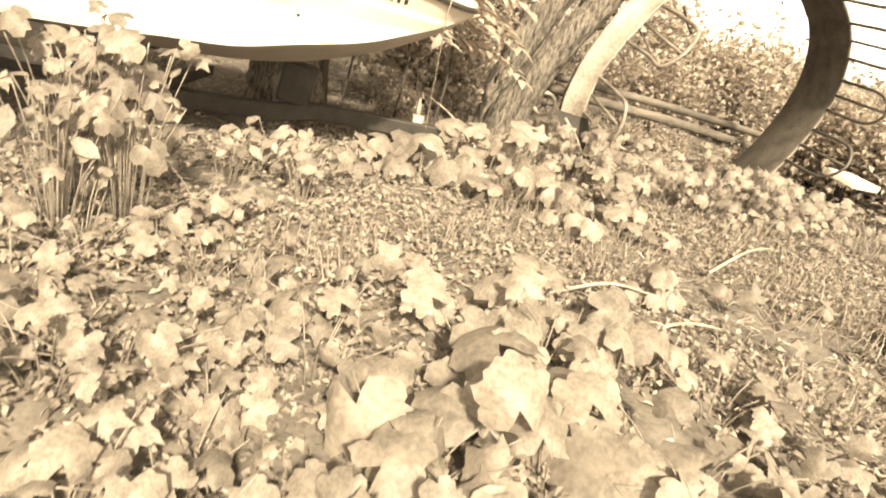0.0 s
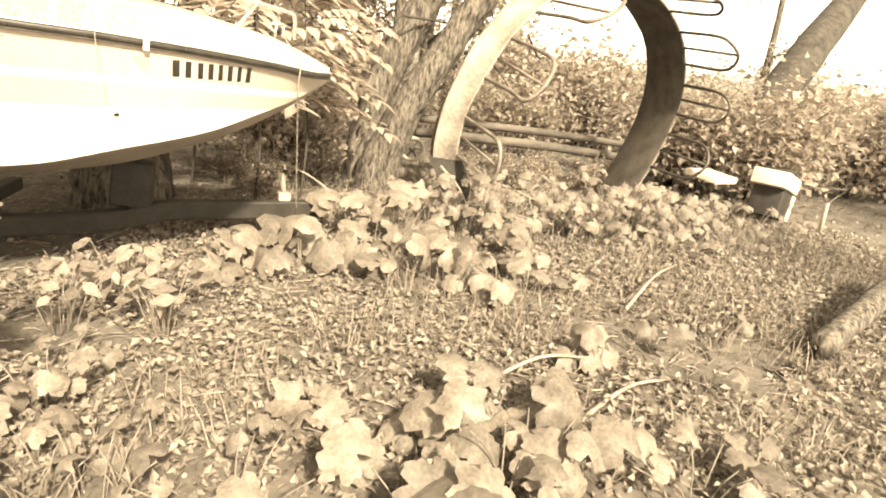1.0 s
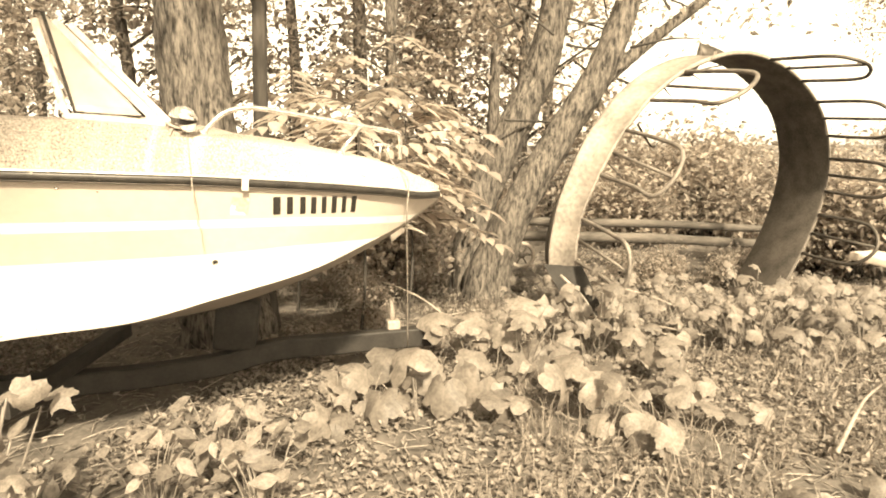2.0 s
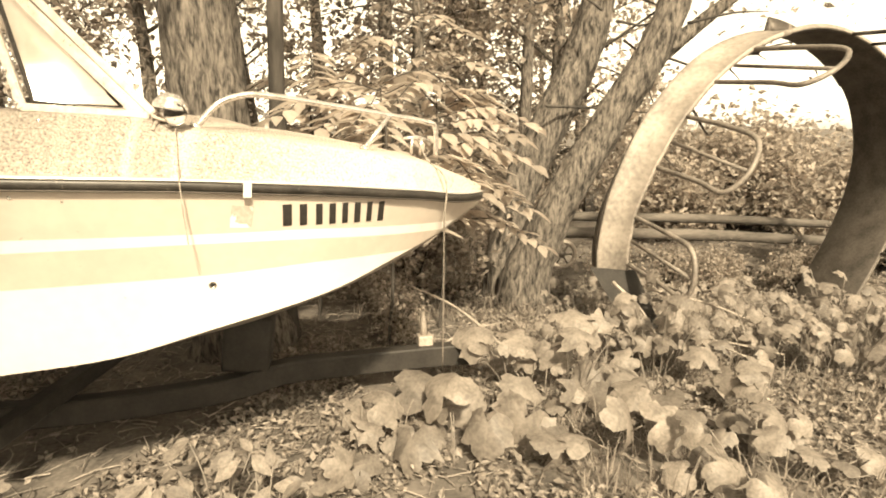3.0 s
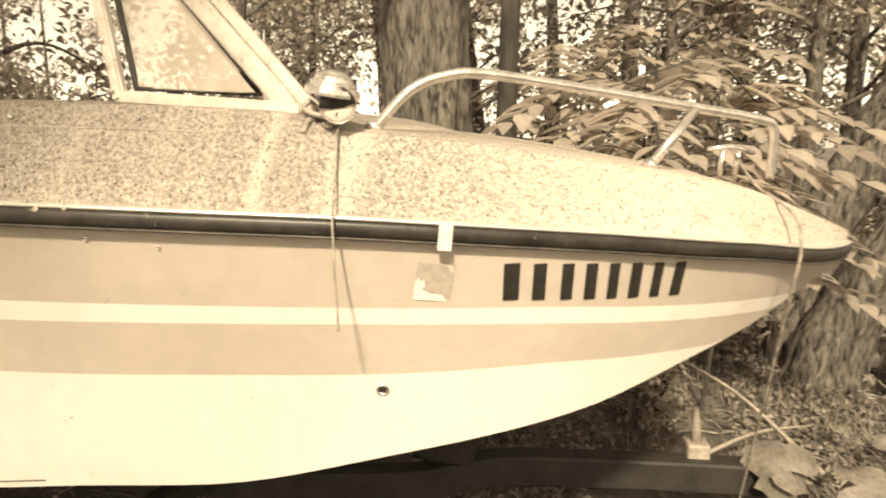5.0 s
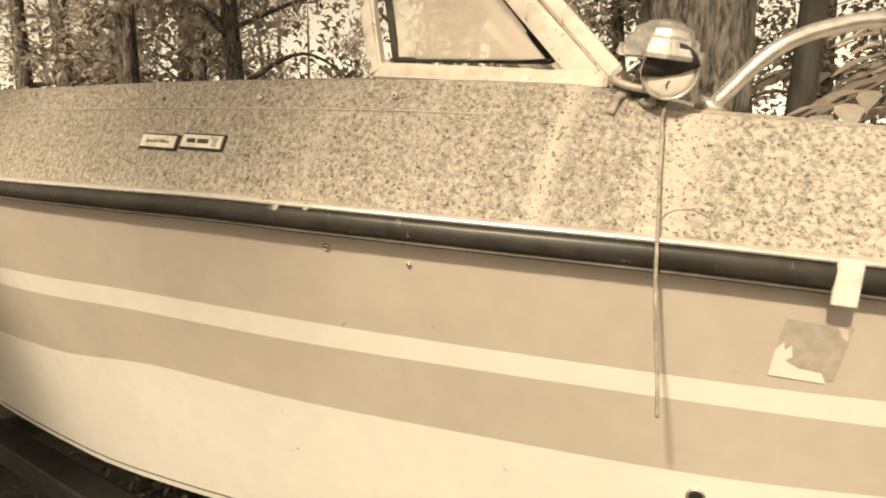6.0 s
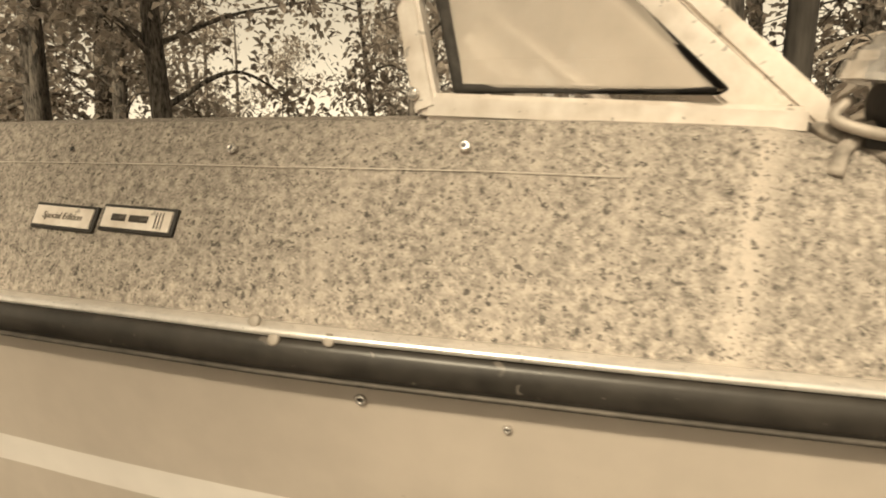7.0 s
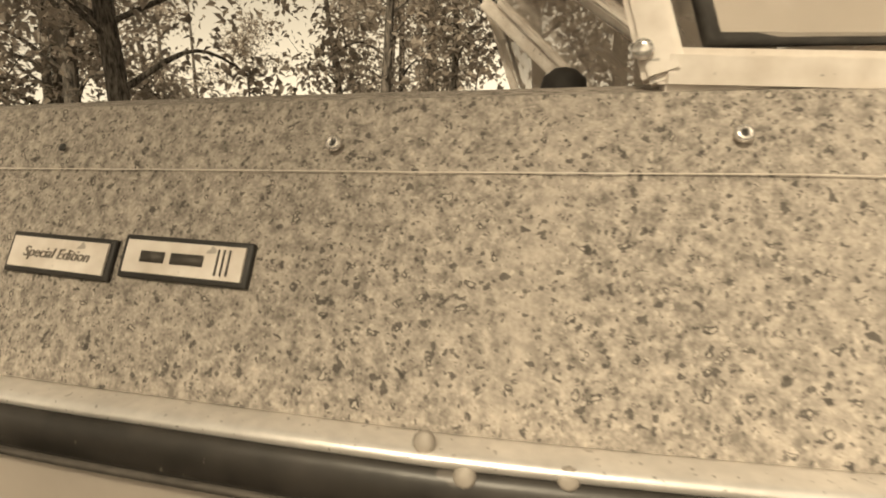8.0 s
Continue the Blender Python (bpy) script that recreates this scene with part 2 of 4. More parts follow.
def ground_z(x, y):
    """The height of the ground: level by the boat, falling gently away behind it."""
    z = -0.25 - 0.045 * min(max(y - 4.5, 0), 7)
    z += 0.05 * noise.noise((x * 0.5, y * 0.5, 0.3)) + 0.02 * noise.noise((x * 2.3, y * 2.3, 4.0))
    return z


# ground
def grid_axis(lo, hi, step, far):
    core = list(np.arange(lo, hi, step))
    out, d, a, b = [], step, lo, core[-1]
    left, right = [], []
    while a > -far:
        d *= 1.35
        a -= d
        left.append(a)
    d = step
    while b < far:
        d *= 1.35
        b += d
        right.append(b)
    return left[::-1] + core + right


gx, gy = grid_axis(-4, 6, 0.09, 300), grid_axis(-1, 10, 0.09, 300)
gverts = [(x, y, ground_z(x, y)) for y in gy for x in gx]
gfaces = [(j * len(gx) + i, j * len(gx) + i + 1, (j + 1) * len(gx) + i + 1, (j + 1) * len(gx) + i) for j in range(len(gy) - 1) for i in range(len(gx) - 1)]
ground = part("ground", (gverts, gfaces), M_GROUND, None)
tagged(ground, "woodland floor of dark soil and leaf mould", "ground", kind="structure")

# the boat: x to the bow, y to port, z up, from the tip of the bow
BOAT = Matrix.Translation((0.241, 4.142, 0.908)) @ pose(0, 0, 0, 0, 6, 6)
rail_y = curve([(0, 0.0), (0.04, 0.072), (0.1, 0.146), (0.25, 0.295), (0.41, 0.425), (0.6, 0.53), (0.95, 0.6834), (1.3, 0.7978), (1.6, 0.8801), (1.9, 0.918), (2.3, 0.9407), (2.8, 0.948), (4.9, 0.909)])
rail_z = curve([(0, 0.002), (0.1, -0.002), (0.3, 0.0138), (0.6, 0.022), (0.95, 0.0193), (1.3, 0.0062), (1.6, -0.0074), (1.9, -0.0318), (2.3, -0.0666), (2.8, -0.101), (4.9, -0.2171)])
chine_y = curve([(0, 0), (0.1, 0.07), (0.2, 0.17), (0.35, 0.30), (0.6, 0.467), (0.95, 0.5929), (1.3, 0.6557), (1.6, 0.7089), (1.9, 0.747), (2.3, 0.7827), (2.8, 0.7888), (4.9, 0.7917)])
chine_z = curve([(0, -0.03), (0.1, -0.1), (0.2, -0.162), (0.35, -0.235), (0.6, -0.352), (0.95, -0.4663), (1.3, -0.5809), (1.6, -0.6281), (1.9, -0.685), (2.3, -0.745), (2.8, -0.80), (4.9, -0.95)])
keel_z = curve([(0, -0.035), (0.14, -0.165), (0.3, -0.29), (0.57, -0.46), (1.12, -0.70), (1.64, -0.82), (2.2, -0.9), (3.5, -1.0), (4.9, -1.1)])
stripe_a = curve([(0, -0.11), (0.1, -0.1065), (0.3, -0.1085), (0.6, -0.1131), (0.95, -0.1335), (1.3, -0.1572), (1.6, -0.1769), (1.9, -0.2051), (2.3, -0.2562), (2.8, -0.3165), (4.9, -0.573)])
stripe_b = curve([(0, -0.15), (0.1, -0.1415), (0.3, -0.1430), (0.6, -0.148), (0.95, -0.1666), (1.3, -0.1937), (1.6, -0.2173), (1.9, -0.2459), (2.3, -0.3008), (2.8, -0.3602), (4.9, -0.6015)])
stripe_c = curve([(0, -0.2), (0.1, -0.2085), (0.3, -0.2154), (0.6, -0.232), (0.95, -0.2737), (1.3, -0.3074), (1.6, -0.3351), (1.9, -0.3642), (2.3, -0.445), (2.8, -0.5071), (4.9, -0.72)])
edge_z = curve([(0, 0.045), (0.1, 0.076), (0.3, 0.1303), (0.6, 0.1647), (0.95, 0.1849), (1.09, 0.185), (1.17, 0.208), (1.3, 0.2066), (1.6, 0.1886), (1.9, 0.1691), (2.3, 0.1403), (2.8, 0.1083), (4.9, -0.0087)])
edge_in = curve([(0, 0.0), (0.1, 0.0614), (0.3, 0.0774), (0.6, 0.0893), (0.95, 0.0935), (1.3, 0.0937), (4.9, 0.0915)])


def side_y(s, z):
    """Half the beam at s metres behind the bow and height z: flared topsides below the rail, deck moulding leaning in above it."""
    zr, zc = rail_z(s), chine_z(s)
    if z <= zr:
        k = (zr - z) / max(zr - zc, 1e-4)
        return rail_y(s) + (chine_y(s) - rail_y(s)) * min(k, 1.0)
    return rail_y(s) - edge_in(s) * (z - zr) / max(edge_z(s) - zr, 1e-4)


STATIONS = [4.9 * (i / 70) ** 1.6 for i in range(71)]
boat = thing("motorboat", BOAT, "weathered white and tan fibreglass runabout on a trailer", "boat")


def loft(rows_of, mats, name, label, pick):
    """Skin both sides of the boat from rows of (y, z) at each station; pick names the material of each band."""
    verts, faces, mi = [], [], []
    n = len(rows_of(1.0))
    for sgn in (-1, 1):
        base = len(verts)
        for s in STATIONS:
            for y, z in rows_of(s):
                verts.append((-s, sgn * y, z))
        for i in range(len(STATIONS) - 1):
            for k in range(n - 1):
                a, b = base + i * n + k, base + (i + 1) * n + k
                f = (a, a + 1, b + 1, b)
                faces.append(f if sgn > 0 else f[::-1])
                mi.append(pick(k, STATIONS[i]))
    ob = part(name, (verts, faces), mats, boat, label, smooth=True)
    ob.data.polygons.foreach_set("material_index", mi)
    ob.data.set_sharp_from_angle(angle=radians(28))
    return ob


def topside_rows(s):
    top = rail_z(s) - 0.014
    zc = chine_z(s)
    levels = [top, (top + stripe_a(s)) / 2, stripe_a(s), stripe_b(s), (stripe_b(s) + stripe_c(s)) / 2, stripe_c(s), (stripe_c(s) + zc) / 2, zc]
    return [(side_y(s, max(z, zc)), max(min(z, top), zc)) for z in levels]


loft(topside_rows, [M_TAN, M_WHITE], "hull_side", "white topsides with two tan bands", lambda k, s: (0, 0, 1, 0, 0, 1, 1)[k])
loft(lambda s: [(chine_y(s), chine_z(s)), (chine_y(s) * 0.94, chine_z(s) - 0.012 * min(s * 2, 1)), (chine_y(s) * 0.5, (chine_z(s) * 0.5 + keel_z(s) * 0.5)), (0, keel_z(s))], [M_BOTTOM], "hull_bottom", "dull grey vee bottom", lambda k, s: 0)


def deck_rows(s):
    zr, ze, y0, inn = rail_z(s), edge_z(s), rail_y(s), edge_in(s)
    ye = y0 - inn
    rows = [(y0, zr), (y0 - inn * 0.5, zr + (ze - zr) * 0.52), (ye + 0.004, ze - 0.018), (ye - 0.004, ze - 0.004), (ye * 0.96 - 0.012 * min(s * 4, 1), ze + 0.003)]
    return [(max(y, 0), z) for y, z in rows]


loft(deck_rows, [M_DECK], "deck_moulding", "mildew-speckled cream deck side", lambda k, s: 0)

# foredeck, cockpit ledges and cockpit
FORE = 1.35
fs = [s for s in STATIONS if s < FORE] + [FORE]
fv, ff = [], []
for s in fs:
    y1, z1 = deck_rows(s)[-1]
    for k in range(-6, 7):
        u = k / 6
        fv.append((-s, y1 * u, z1 + 0.015 * min(s, 1) * (1 - u * u)))
for i in range(len(fs) - 1):
    for k in range(12):
        a = i * 13 + k
        ff.append((a, a + 1, a + 14, a + 13))
part("foredeck", (fv, ff), M_DECK, boat, "sun-bleached crowned foredeck")
for sgn in (-1, 1):
    lv, lf = [], []
    ls = [FORE + 0.1 * i for i in range(36)]
    for s in ls:
        y1, z1 = deck_rows(s)[-1]
        lv += [(-s, sgn * y1, z1), (-s, sgn * (y1 - 0.08), z1 + 0.004), (-s, sgn * (y1 - 0.10), z1 - 0.012), (-s, sgn * (y1 - 0.11), z1 - 0.5)]
    for i in range(len(ls) - 1):
        for k in range(3):
            lf.append((i * 4 + k, i * 4 + k + 1, i * 4 + k + 5, i * 4 + k + 4))
    part("gunwale", (lv, lf), M_DECK, boat)
part("cockpit_floor", box_bm(3.1, 1.2, 0.03, 0.005, (-FORE - 1.9, 0, -0.35)), M_BOTTOM, boat)
part("transom", box_bm(0.05, 1.7, 0.8, 0.01, (-4.9, 0, -0.42)), M_WHITE, boat)


# rub rail: rubber band between metal strips, both sides, meeting at the bow
def rail_strip(z0, out0, half_h, half_d, name, mat, label):
    verts, faces = [], []
    line = [(-s, -(rail_y(s) + out0), rail_z(s) + z0) for s in reversed(STATIONS)] + [(-s, rail_y(s) + out0, rail_z(s) + z0) for s in STATIONS[1:]]
    m = 8
    for i, p in enumerate(line):
        a, b = Vector(line[max(i - 1, 0)]), Vector(line[min(i + 1, len(line) - 1)])
        d = (b - a).normalized()
        o = Vector((d.y, -d.x, 0)).normalized()
        for k in range(m):
            t = 2 * math.pi * (k + 0.5) / m
            cx, cz = math.cos(t), math.sin(t)
            cx, cz = (abs(cx) ** 0.6) * (1 if cx > 0 else -1), (abs(cz) ** 0.6) * (1 if cz > 0 else -1)
            verts.append(Vector(p) + o * half_d * cx + Vector((0, 0, half_h * cz)))
    for i in range(len(line) - 1):
        for k in range(m):
            q = (k + 1) % m
            faces.append((i * m + k, i * m + q, (i + 1) * m + q, (i + 1) * m + k))
    return part(name, (verts, faces), mat, boat, label)


rail_strip(-0.0005, 0.006, 0.0150, 0.013, "rub_rail", M_RUBBER, "black rubber rub rail")
rail_strip(0.0176, 0.003, 0.0040, 0.013, "rail_top_strip", M_ALU, "bright metal strip along the rail")
rail_strip(-0.0178, 0.005, 0.0028, 0.011, "rail_bottom_strip", M_STEEL, "thin dull strip under the rail")


for sgn in (-1, 1):
    part("moulding_line", tube([(-s, sgn * (side_y(s, rail_z(s) + 0.76 * (edge_z(s) - rail_z(s))) + 0.0004), rail_z(s) + 0.76 * (edge_z(s) - rail_z(s))) for s in np.arange(1.3, 4.8, 0.1)], 0.0004, 5), M_FRAME, boat)


for sgn in (-1, 1):
    part("chine_lip", tube([(-s, sgn * (side_y(s, chine_z(s) + 0.018) + 0.001), chine_z(s) + 0.018) for s in np.arange(1.7, 4.8, 0.1)], 0.0015, 5), M_STEEL, boat)


def on_side(s, z, out=0.0, sgn=-1):
    """A place on the boat's side and the frame of axes there: along to the bow, up the side, outwards."""
    p = Vector((-s, sgn * side_y(s, z), z))
    ahead = (Vector((-s + 0.02, sgn * side_y(s - 0.02, z), z)) - p).normalized()
    up = (Vector((-s, sgn * side_y(s, z + 0.01), z + 0.01)) - p).normalized()
    o = ahead.cross(up).normalized()
    up = o.cross(ahead).normalized()
    m = Matrix((ahead, up, o)).transposed().to_4x4()
    return Matrix.Translation(p + o * out) @ m


# things fixed on the boat
def fixed(name, bm, mat, m, label="", parent=None):
    ob = part(name, bm, mat, parent or boat, label)
    ob.matrix_local = m
    return ob


# registration: eight plain dark bars
place = 0.772
for i, wide in enumerate((0.043, 0.036, 0.033, 0.033, 0.030, 0.033, 0.029, 0.034)):
    s = place - wide / 2
    fixed("dark_bar", box_bm(wide * 0.72, 0.074, 0.002, 0.0005), M_INK, on_side(s, -0.0665 + 0.0026 * i, 0.002) @ pose(0, 0, 0, 0, 0, 6), "plain dark bar" if i == 0 else "")
    place -= wide + (0.016 if i == 1 else 0.0105)
fixed("rail_clamp", box_bm(0.026, 0.052, 0.008, 0.003), M_FRAME, on_side(0.872, 0.014, 0.017), "chalky white clamp over the rail")
# torn decal
bm = bmesh.new()
ring = [bm.verts.new((0.036 * a, 0.038 * b, 0)) for a, b in ((-1, -1), (-1, -0.1), (-0.8, 0.2), (-0.72, -0.05), (-0.55, 0.12), (-0.45, -0.25), (-0.62, -0.42), (-0.2, -0.62), (0.5, -0.66), (0.72, -1.0))]
bm.faces.new(ring)
sticker = fixed("torn_decal", bm, M_WHITE, on_side(0.885, -0.075, 0.0018), "torn remains of a pale sticker")
bm = bmesh.new()
bm.faces.new([bm.verts.new((0.037 * x, 0.037 * y, -0.0006)) for x, y in ((-0.7, -0.9), (0.9, -0.9), (0.97, 0.4), (1, 1), (0.1, 0.96), (-0.9, 1), (-0.95, 0.2))])
part("glue_patch", bm, M_GLUE, sticker, "tan square of old glue")
bm = bmesh.new()
bm.faces.new([bm.verts.new((0.036 * x, 0.038 * y, 0)) for x, y in ((0.55, 0.95), (0.85, 0.9), (0.95, 0.5), (0.75, 0.62))])
part("scrap", bm, M_CLOTH, sticker)
fixed("drain", lathe([(0.0125, 0.0), (0.0125, 0.004), (0.009, 0.004), (0.009, 0.001), (0.001, 0.001)], 20), M_CHROME, on_side(0.973, -0.31, 0.0), "round through-hull drain")
fixed("drain_hole", lathe([(0.0088, 0.0), (0.0088, 0.002), (0.001, 0.002)], 16), M_INK, on_side(0.973, -0.31, 0.0004))


def badge(s, z, w, name):
    b = fixed(name, box_bm(w, 0.028, 0.004, 0.0015), M_INK, on_side(s, z, 0.003) @ pose(0, 0, 0, 0, 0, 3), "black-edged metal badge")
    f = part("plate", box_bm(w - 0.008, 0.021, 0.002, 0.0005, (0, 0, 0.0025)), M_FRAME, b)
    return b


b1, b2 = badge(1.829, 0.0685, 0.094, "badge"), badge(1.728, 0.0775, 0.096, "badge")
text = bpy.data.curves.new("badge_text", "FONT")
text.body, text.size, text.align_x, text.align_y, text.shear, text.extrude = "Special Edition", 0.0102, "CENTER", "CENTER", 0.3, 0.0004
tmp = new("badge_text", text)
bpy.context.view_layer.update()
me = bpy.data.meshes.new_from_object(tmp.evaluated_get(bpy.context.evaluated_depsgraph_get()))
bpy.data.objects.remove(tmp)
me.materials.clear()
me.materials.append(M_BAND)
lettering = new("lettering", me)
lettering.parent = b1
lettering.location.z = 0.004
for k, w in enumerate((0.018, 0.024)):
    part("bar", box_bm(w, 0.007, 0.0006, 0, (-0.022 + k * 0.026, 0, 0.004)), M_STEEL, b2)
for k in range(3):
    part("line", box_bm(0.001, 0.016, 0.0006, 0, (0.026 + k * 0.004, 0, 0.004)), M_STEEL, b2)


def screw(s, z, r=0.0052):
    m = on_side(s, z, 0.0005)
    ob = fixed("screw", lathe([(r, 0), (r, 0.0015), (r * 0.8, 0.003), (r * 0.5, 0.0036), (r * 0.42, 0.0012), (0.0005, 0.0012)], 14), M_CHROME, m)
    part("socket", lathe([(r * 0.42, 0.0013), (r * 0.42, 0.0016), (0.0004, 0.0016)], 10), M_INK, ob)
    return ob


for s, z in ((1.652, 0.154), (1.429, 0.173)):
    screw(s, z)
screw(1.467, -0.041, 0.0055)
screw(1.349, -0.047, 0.0038)
fixed("screw_hole", lathe([(0.003, 0.0), (0.003, 0.0008), (0.0005, 0.0008)], 10), M_INK, on_side(1.868, 0.138, 0.0004))
for s, z in ((1.552, 0.012), (1.530, 0.001), (1.485, 0.007)):
    fixed("snap", lathe([(0.0056, 0), (0.0056, 0.002), (0.004, 0.003), (0.001, 0.0032)], 12), M_PALE, on_side(s, z, 0.018))

# bow rails
for sgn in (-1,):
    pts = smooth_path([(-1.06, sgn * 0.545, 0.19), (-1.00, sgn * 0.52, 0.27), (-0.94, sgn * 0.49, 0.305), (-0.86, sgn * 0.455, 0.318), (-0.65, sgn * 0.35, 0.31), (-0.43, sgn * 0.235, 0.298), (-0.28, sgn * 0.135, 0.29), (-0.235, sgn * 0.10, 0.27), (-0.22, sgn * 0.085, 0.16)])
    rail = part("bow_rail", tube(pts, 0.011, 10), M_CHROME, boat, "bent tubular bow rail")
    part("stanchion", tube([(-0.43, sgn * 0.235, 0.296), (-0.515, sgn * 0.322, 0.165)], 0.010, 10), M_CHROME, rail)
    part("rail_foot", tube([(-1.062, sgn * 0.546, 0.186), (-1.055, sgn * 0.543, 0.20)], 0.02, 12), M_CHROME, rail)
    part("rail_foot", tube([(-0.52, sgn * 0.327, 0.158), (-0.51, sgn * 0.319, 0.17)], 0.018, 12), M_CHROME, rail)
# bow cleat
cleat = part("cleat", tube([(-0.36, -0.03, 0.215), (-0.30, 0.0, 0.225), (-0.24, 0.03, 0.215)], [0.006, 0.009, 0.006], 8), M_CHROME, boat, "chrome bow cleat")
for k in (-1, 1):
    part("cleat_foot", tube([(-0.30 + 0.02 * k, 0.01 * k, 0.15), (-0.30 + 0.02 * k, 0.01 * k, 0.222)], 0.007, 8), M_CHROME, cleat)

# windshield: raked side wing and two front panes

def bar(a, b, wide, deep, name, mat, parent, up=(0, 0, 1)):
    a, b = Vector(a), Vector(b)
    d = (b - a).normalized()
    u = (Vector(up) - d * Vector(up).dot(d)).normalized()
    w = d.cross(u)
    bm = box_bm(1, 1, 1, 0)
    bm.transform(Matrix.Diagonal(((b - a).length, wide, deep, 1)))
    bmesh.ops.bevel(bm, geom=bm.edges[:], offset=min(wide, deep) * 0.2, segments=2, affect="EDGES")
    ob = part(name, bm, mat, parent, smooth=False)
    ob.matrix_local = Matrix.Translation((a + b) / 2) @ Matrix((d, u, w)).transposed().to_4x4()
    return ob


for sgn in (-1, 1):
    aft = 0.0 if sgn < 0 else 0.55
    front = Vector((-1.175 - aft, sgn * 0.628, 0.207 - 0.05 * aft))
    back = Vector((-1.478 - aft, sgn * 0.746, 0.196 - 0.05 * aft))
    rise = Vector((-0.385, sgn * -0.03, 0.335))
    back_top = back + Vector((-0.125, sgn * -0.045, 0.335))
    front_top = front + rise
    up = Vector((0, 0, 1))
    out = Vector((0.3, sgn * 1.0, 0.3)).normalized()
    sill = bar(back + up * 0.010, front + up * 0.008, 0.024, 0.02, "wing_sill", M_FRAME, boat, up)
    bar(front + Vector((-0.022, 0, 0.006)), front_top + Vector((-0.022, 0, 0)), 0.036, 0.018, "wing_post", M_FRAME, boat, Vector((1, 0, 0.8)))
    bar(back + Vector((0.006, 0, 0.004)), back_top + Vector((0.006, 0, 0)), 0.024, 0.018, "wing_post", M_FRAME, boat, Vector((1, 0, 0)))
    a, b = Vector((-1.452 - aft, sgn * 0.731, 0.224 - 0.05 * aft)), Vector((-1.240 - aft, sgn * 0.668, 0.234 - 0.05 * aft))
    c, d = b + rise, a + back_top - back
    part("wing_gasket", tube([a, b, c, d], 0.0065, 6, close=True), M_GASKET, boat)
    pane = part("wing_pane", ([a, b, c, d, a + out * 0.004, b + out * 0.004, c + out * 0.004, d + out * 0.004],
                              [(0, 1, 2, 3), (7, 6, 5, 4), (0, 4, 5, 1), (1, 5, 6, 2), (2, 6, 7, 3), (3, 7, 4, 0)]), M_GLASS, boat, "dusty side windscreen pane with painted sky reflection", smooth=False)
    pane.visible_shadow = False
    # front pane from the corner to the centre line
    fb, cb = front + Vector((0.03, -sgn * 0.01, 0.0)), Vector((-1.42 - 0.01 * sgn, sgn * 0.02, 0.215))
    ft, ct = fb + rise, cb + Vector((-0.46, 0, 0.31))
    bar(fb, cb, 0.022, 0.018, "front_sill", M_FRAME, boat)
    bar(fb, ft, 0.022, 0.018, "front_post", M_FRAME, boat, (1, 0, 0.8))
    bar(cb, ct, 0.022, 0.018, "centre_post", M_FRAME, boat, (1, 0, 0.8))
    fp = part("front_pane", ([fb, cb, ct, ft], [(0, 1, 2, 3)]), M_GLASS, boat, smooth=False)
    sol = fp.modifiers.new("thick", "SOLIDIFY")
    sol.thickness = 0.004
    fp.visible_shadow = False
    for q in (0.06, 0.32):
        p = back.lerp(back_top, q) + Vector((0.0, sgn * 0.012, 0))
        sc = part("post_screw", lathe([(0.006, 0), (0.006, 0.002), (0.003, 0.003)], 12), M_CHROME, boat)
        sc.matrix_local = Matrix.Translation(p) @ Matrix.Rotation(radians(90 if sgn < 0 else -90), 4, "X")

# dark lever knob inside the cockpit
lever = part("lever", tube(smooth_path([(-1.62, -0.40, -0.34), (-1.615, -0.41, 0.0), (-1.612, -0.425, 0.20)], 5), 0.009, 8), M_STEEL, boat)
part("knob", lathe([(0.012, 0.185), (0.022, 0.195), (0.027, 0.21), (0.024, 0.226), (0.012, 0.236), (0.001, 0.238)], 18), M_BLACK, lever, "round black knob").matrix_local = Matrix.Translation((-1.612, -0.425, 0))

# docking lamp on the deck edge
tiers = [(0.056, -0.006), (0.062, -0.004), (0.062, 0.002), (0.060, 0.012), (0.054, 0.013), (0.053, 0.022), (0.049, 0.027), (0.044, 0.028), (0.042, 0.036), (0.034, 0.042), (0.029, 0.0425), (0.025, 0.047), (0.012, 0.051), (0.002, 0.052)]
dv, df = lathe(tiers, 40)
dv = [(x * (1 - 0.035 * (int(math.degrees(math.atan2(y, x)) // 18) % 2)), y * (1 - 0.035 * (int(math.degrees(math.atan2(y, x)) // 18) % 2)), z) for x, y, z in dv]
lamp = part("docking_lamp", (dv, df), M_CHROME, boat, "battered chrome docking lamp with open visor", smooth=False)
lamp.matrix_local = Matrix.Translation((-1.108, -0.640, 0.247)) @ pose(0, 0, 0, 4, 6, 0) @ Matrix.Diagonal((0.83, 0.83, 0.83, 1))
body = part("lamp_body", lathe([(0.026, -0.04), (0.036, -0.03), (0.037, 0.02), (0.036, 0.034)], 24), M_BLACK, lamp, "dark lamp body")
AIM = Matrix.Translation((0.030, -0.032, -0.020)) @ pose(0, 0, 0, 92, 0, 24)
body.matrix_local = AIM @ Matrix.Translation((0, 0, -0.04))
part("bezel", tube([(0.0385 * math.cos(t), 0.0385 * math.sin(t), 0) for t in np.linspace(0, 2 * math.pi, 32, endpoint=False)], 0.0025, 8, close=True), M_CHROME, lamp).matrix_local = AIM
lens = part("lens", lathe([(0.0375, -0.008), (0.0375, -0.002), (0.03, 0.001), (0.015, 0.003), (0.001, 0.0035)], 28), M_FRAME, lamp, "cracked pale lens")
lens.matrix_local = AIM
part("crack", tube([(0.002, -0.012, 0.0042), (-0.001, -0.018, 0.0042), (0.0, -0.023, 0.0040)], 0.0012, 5), M_INK, lens)
bm = bmesh.new()
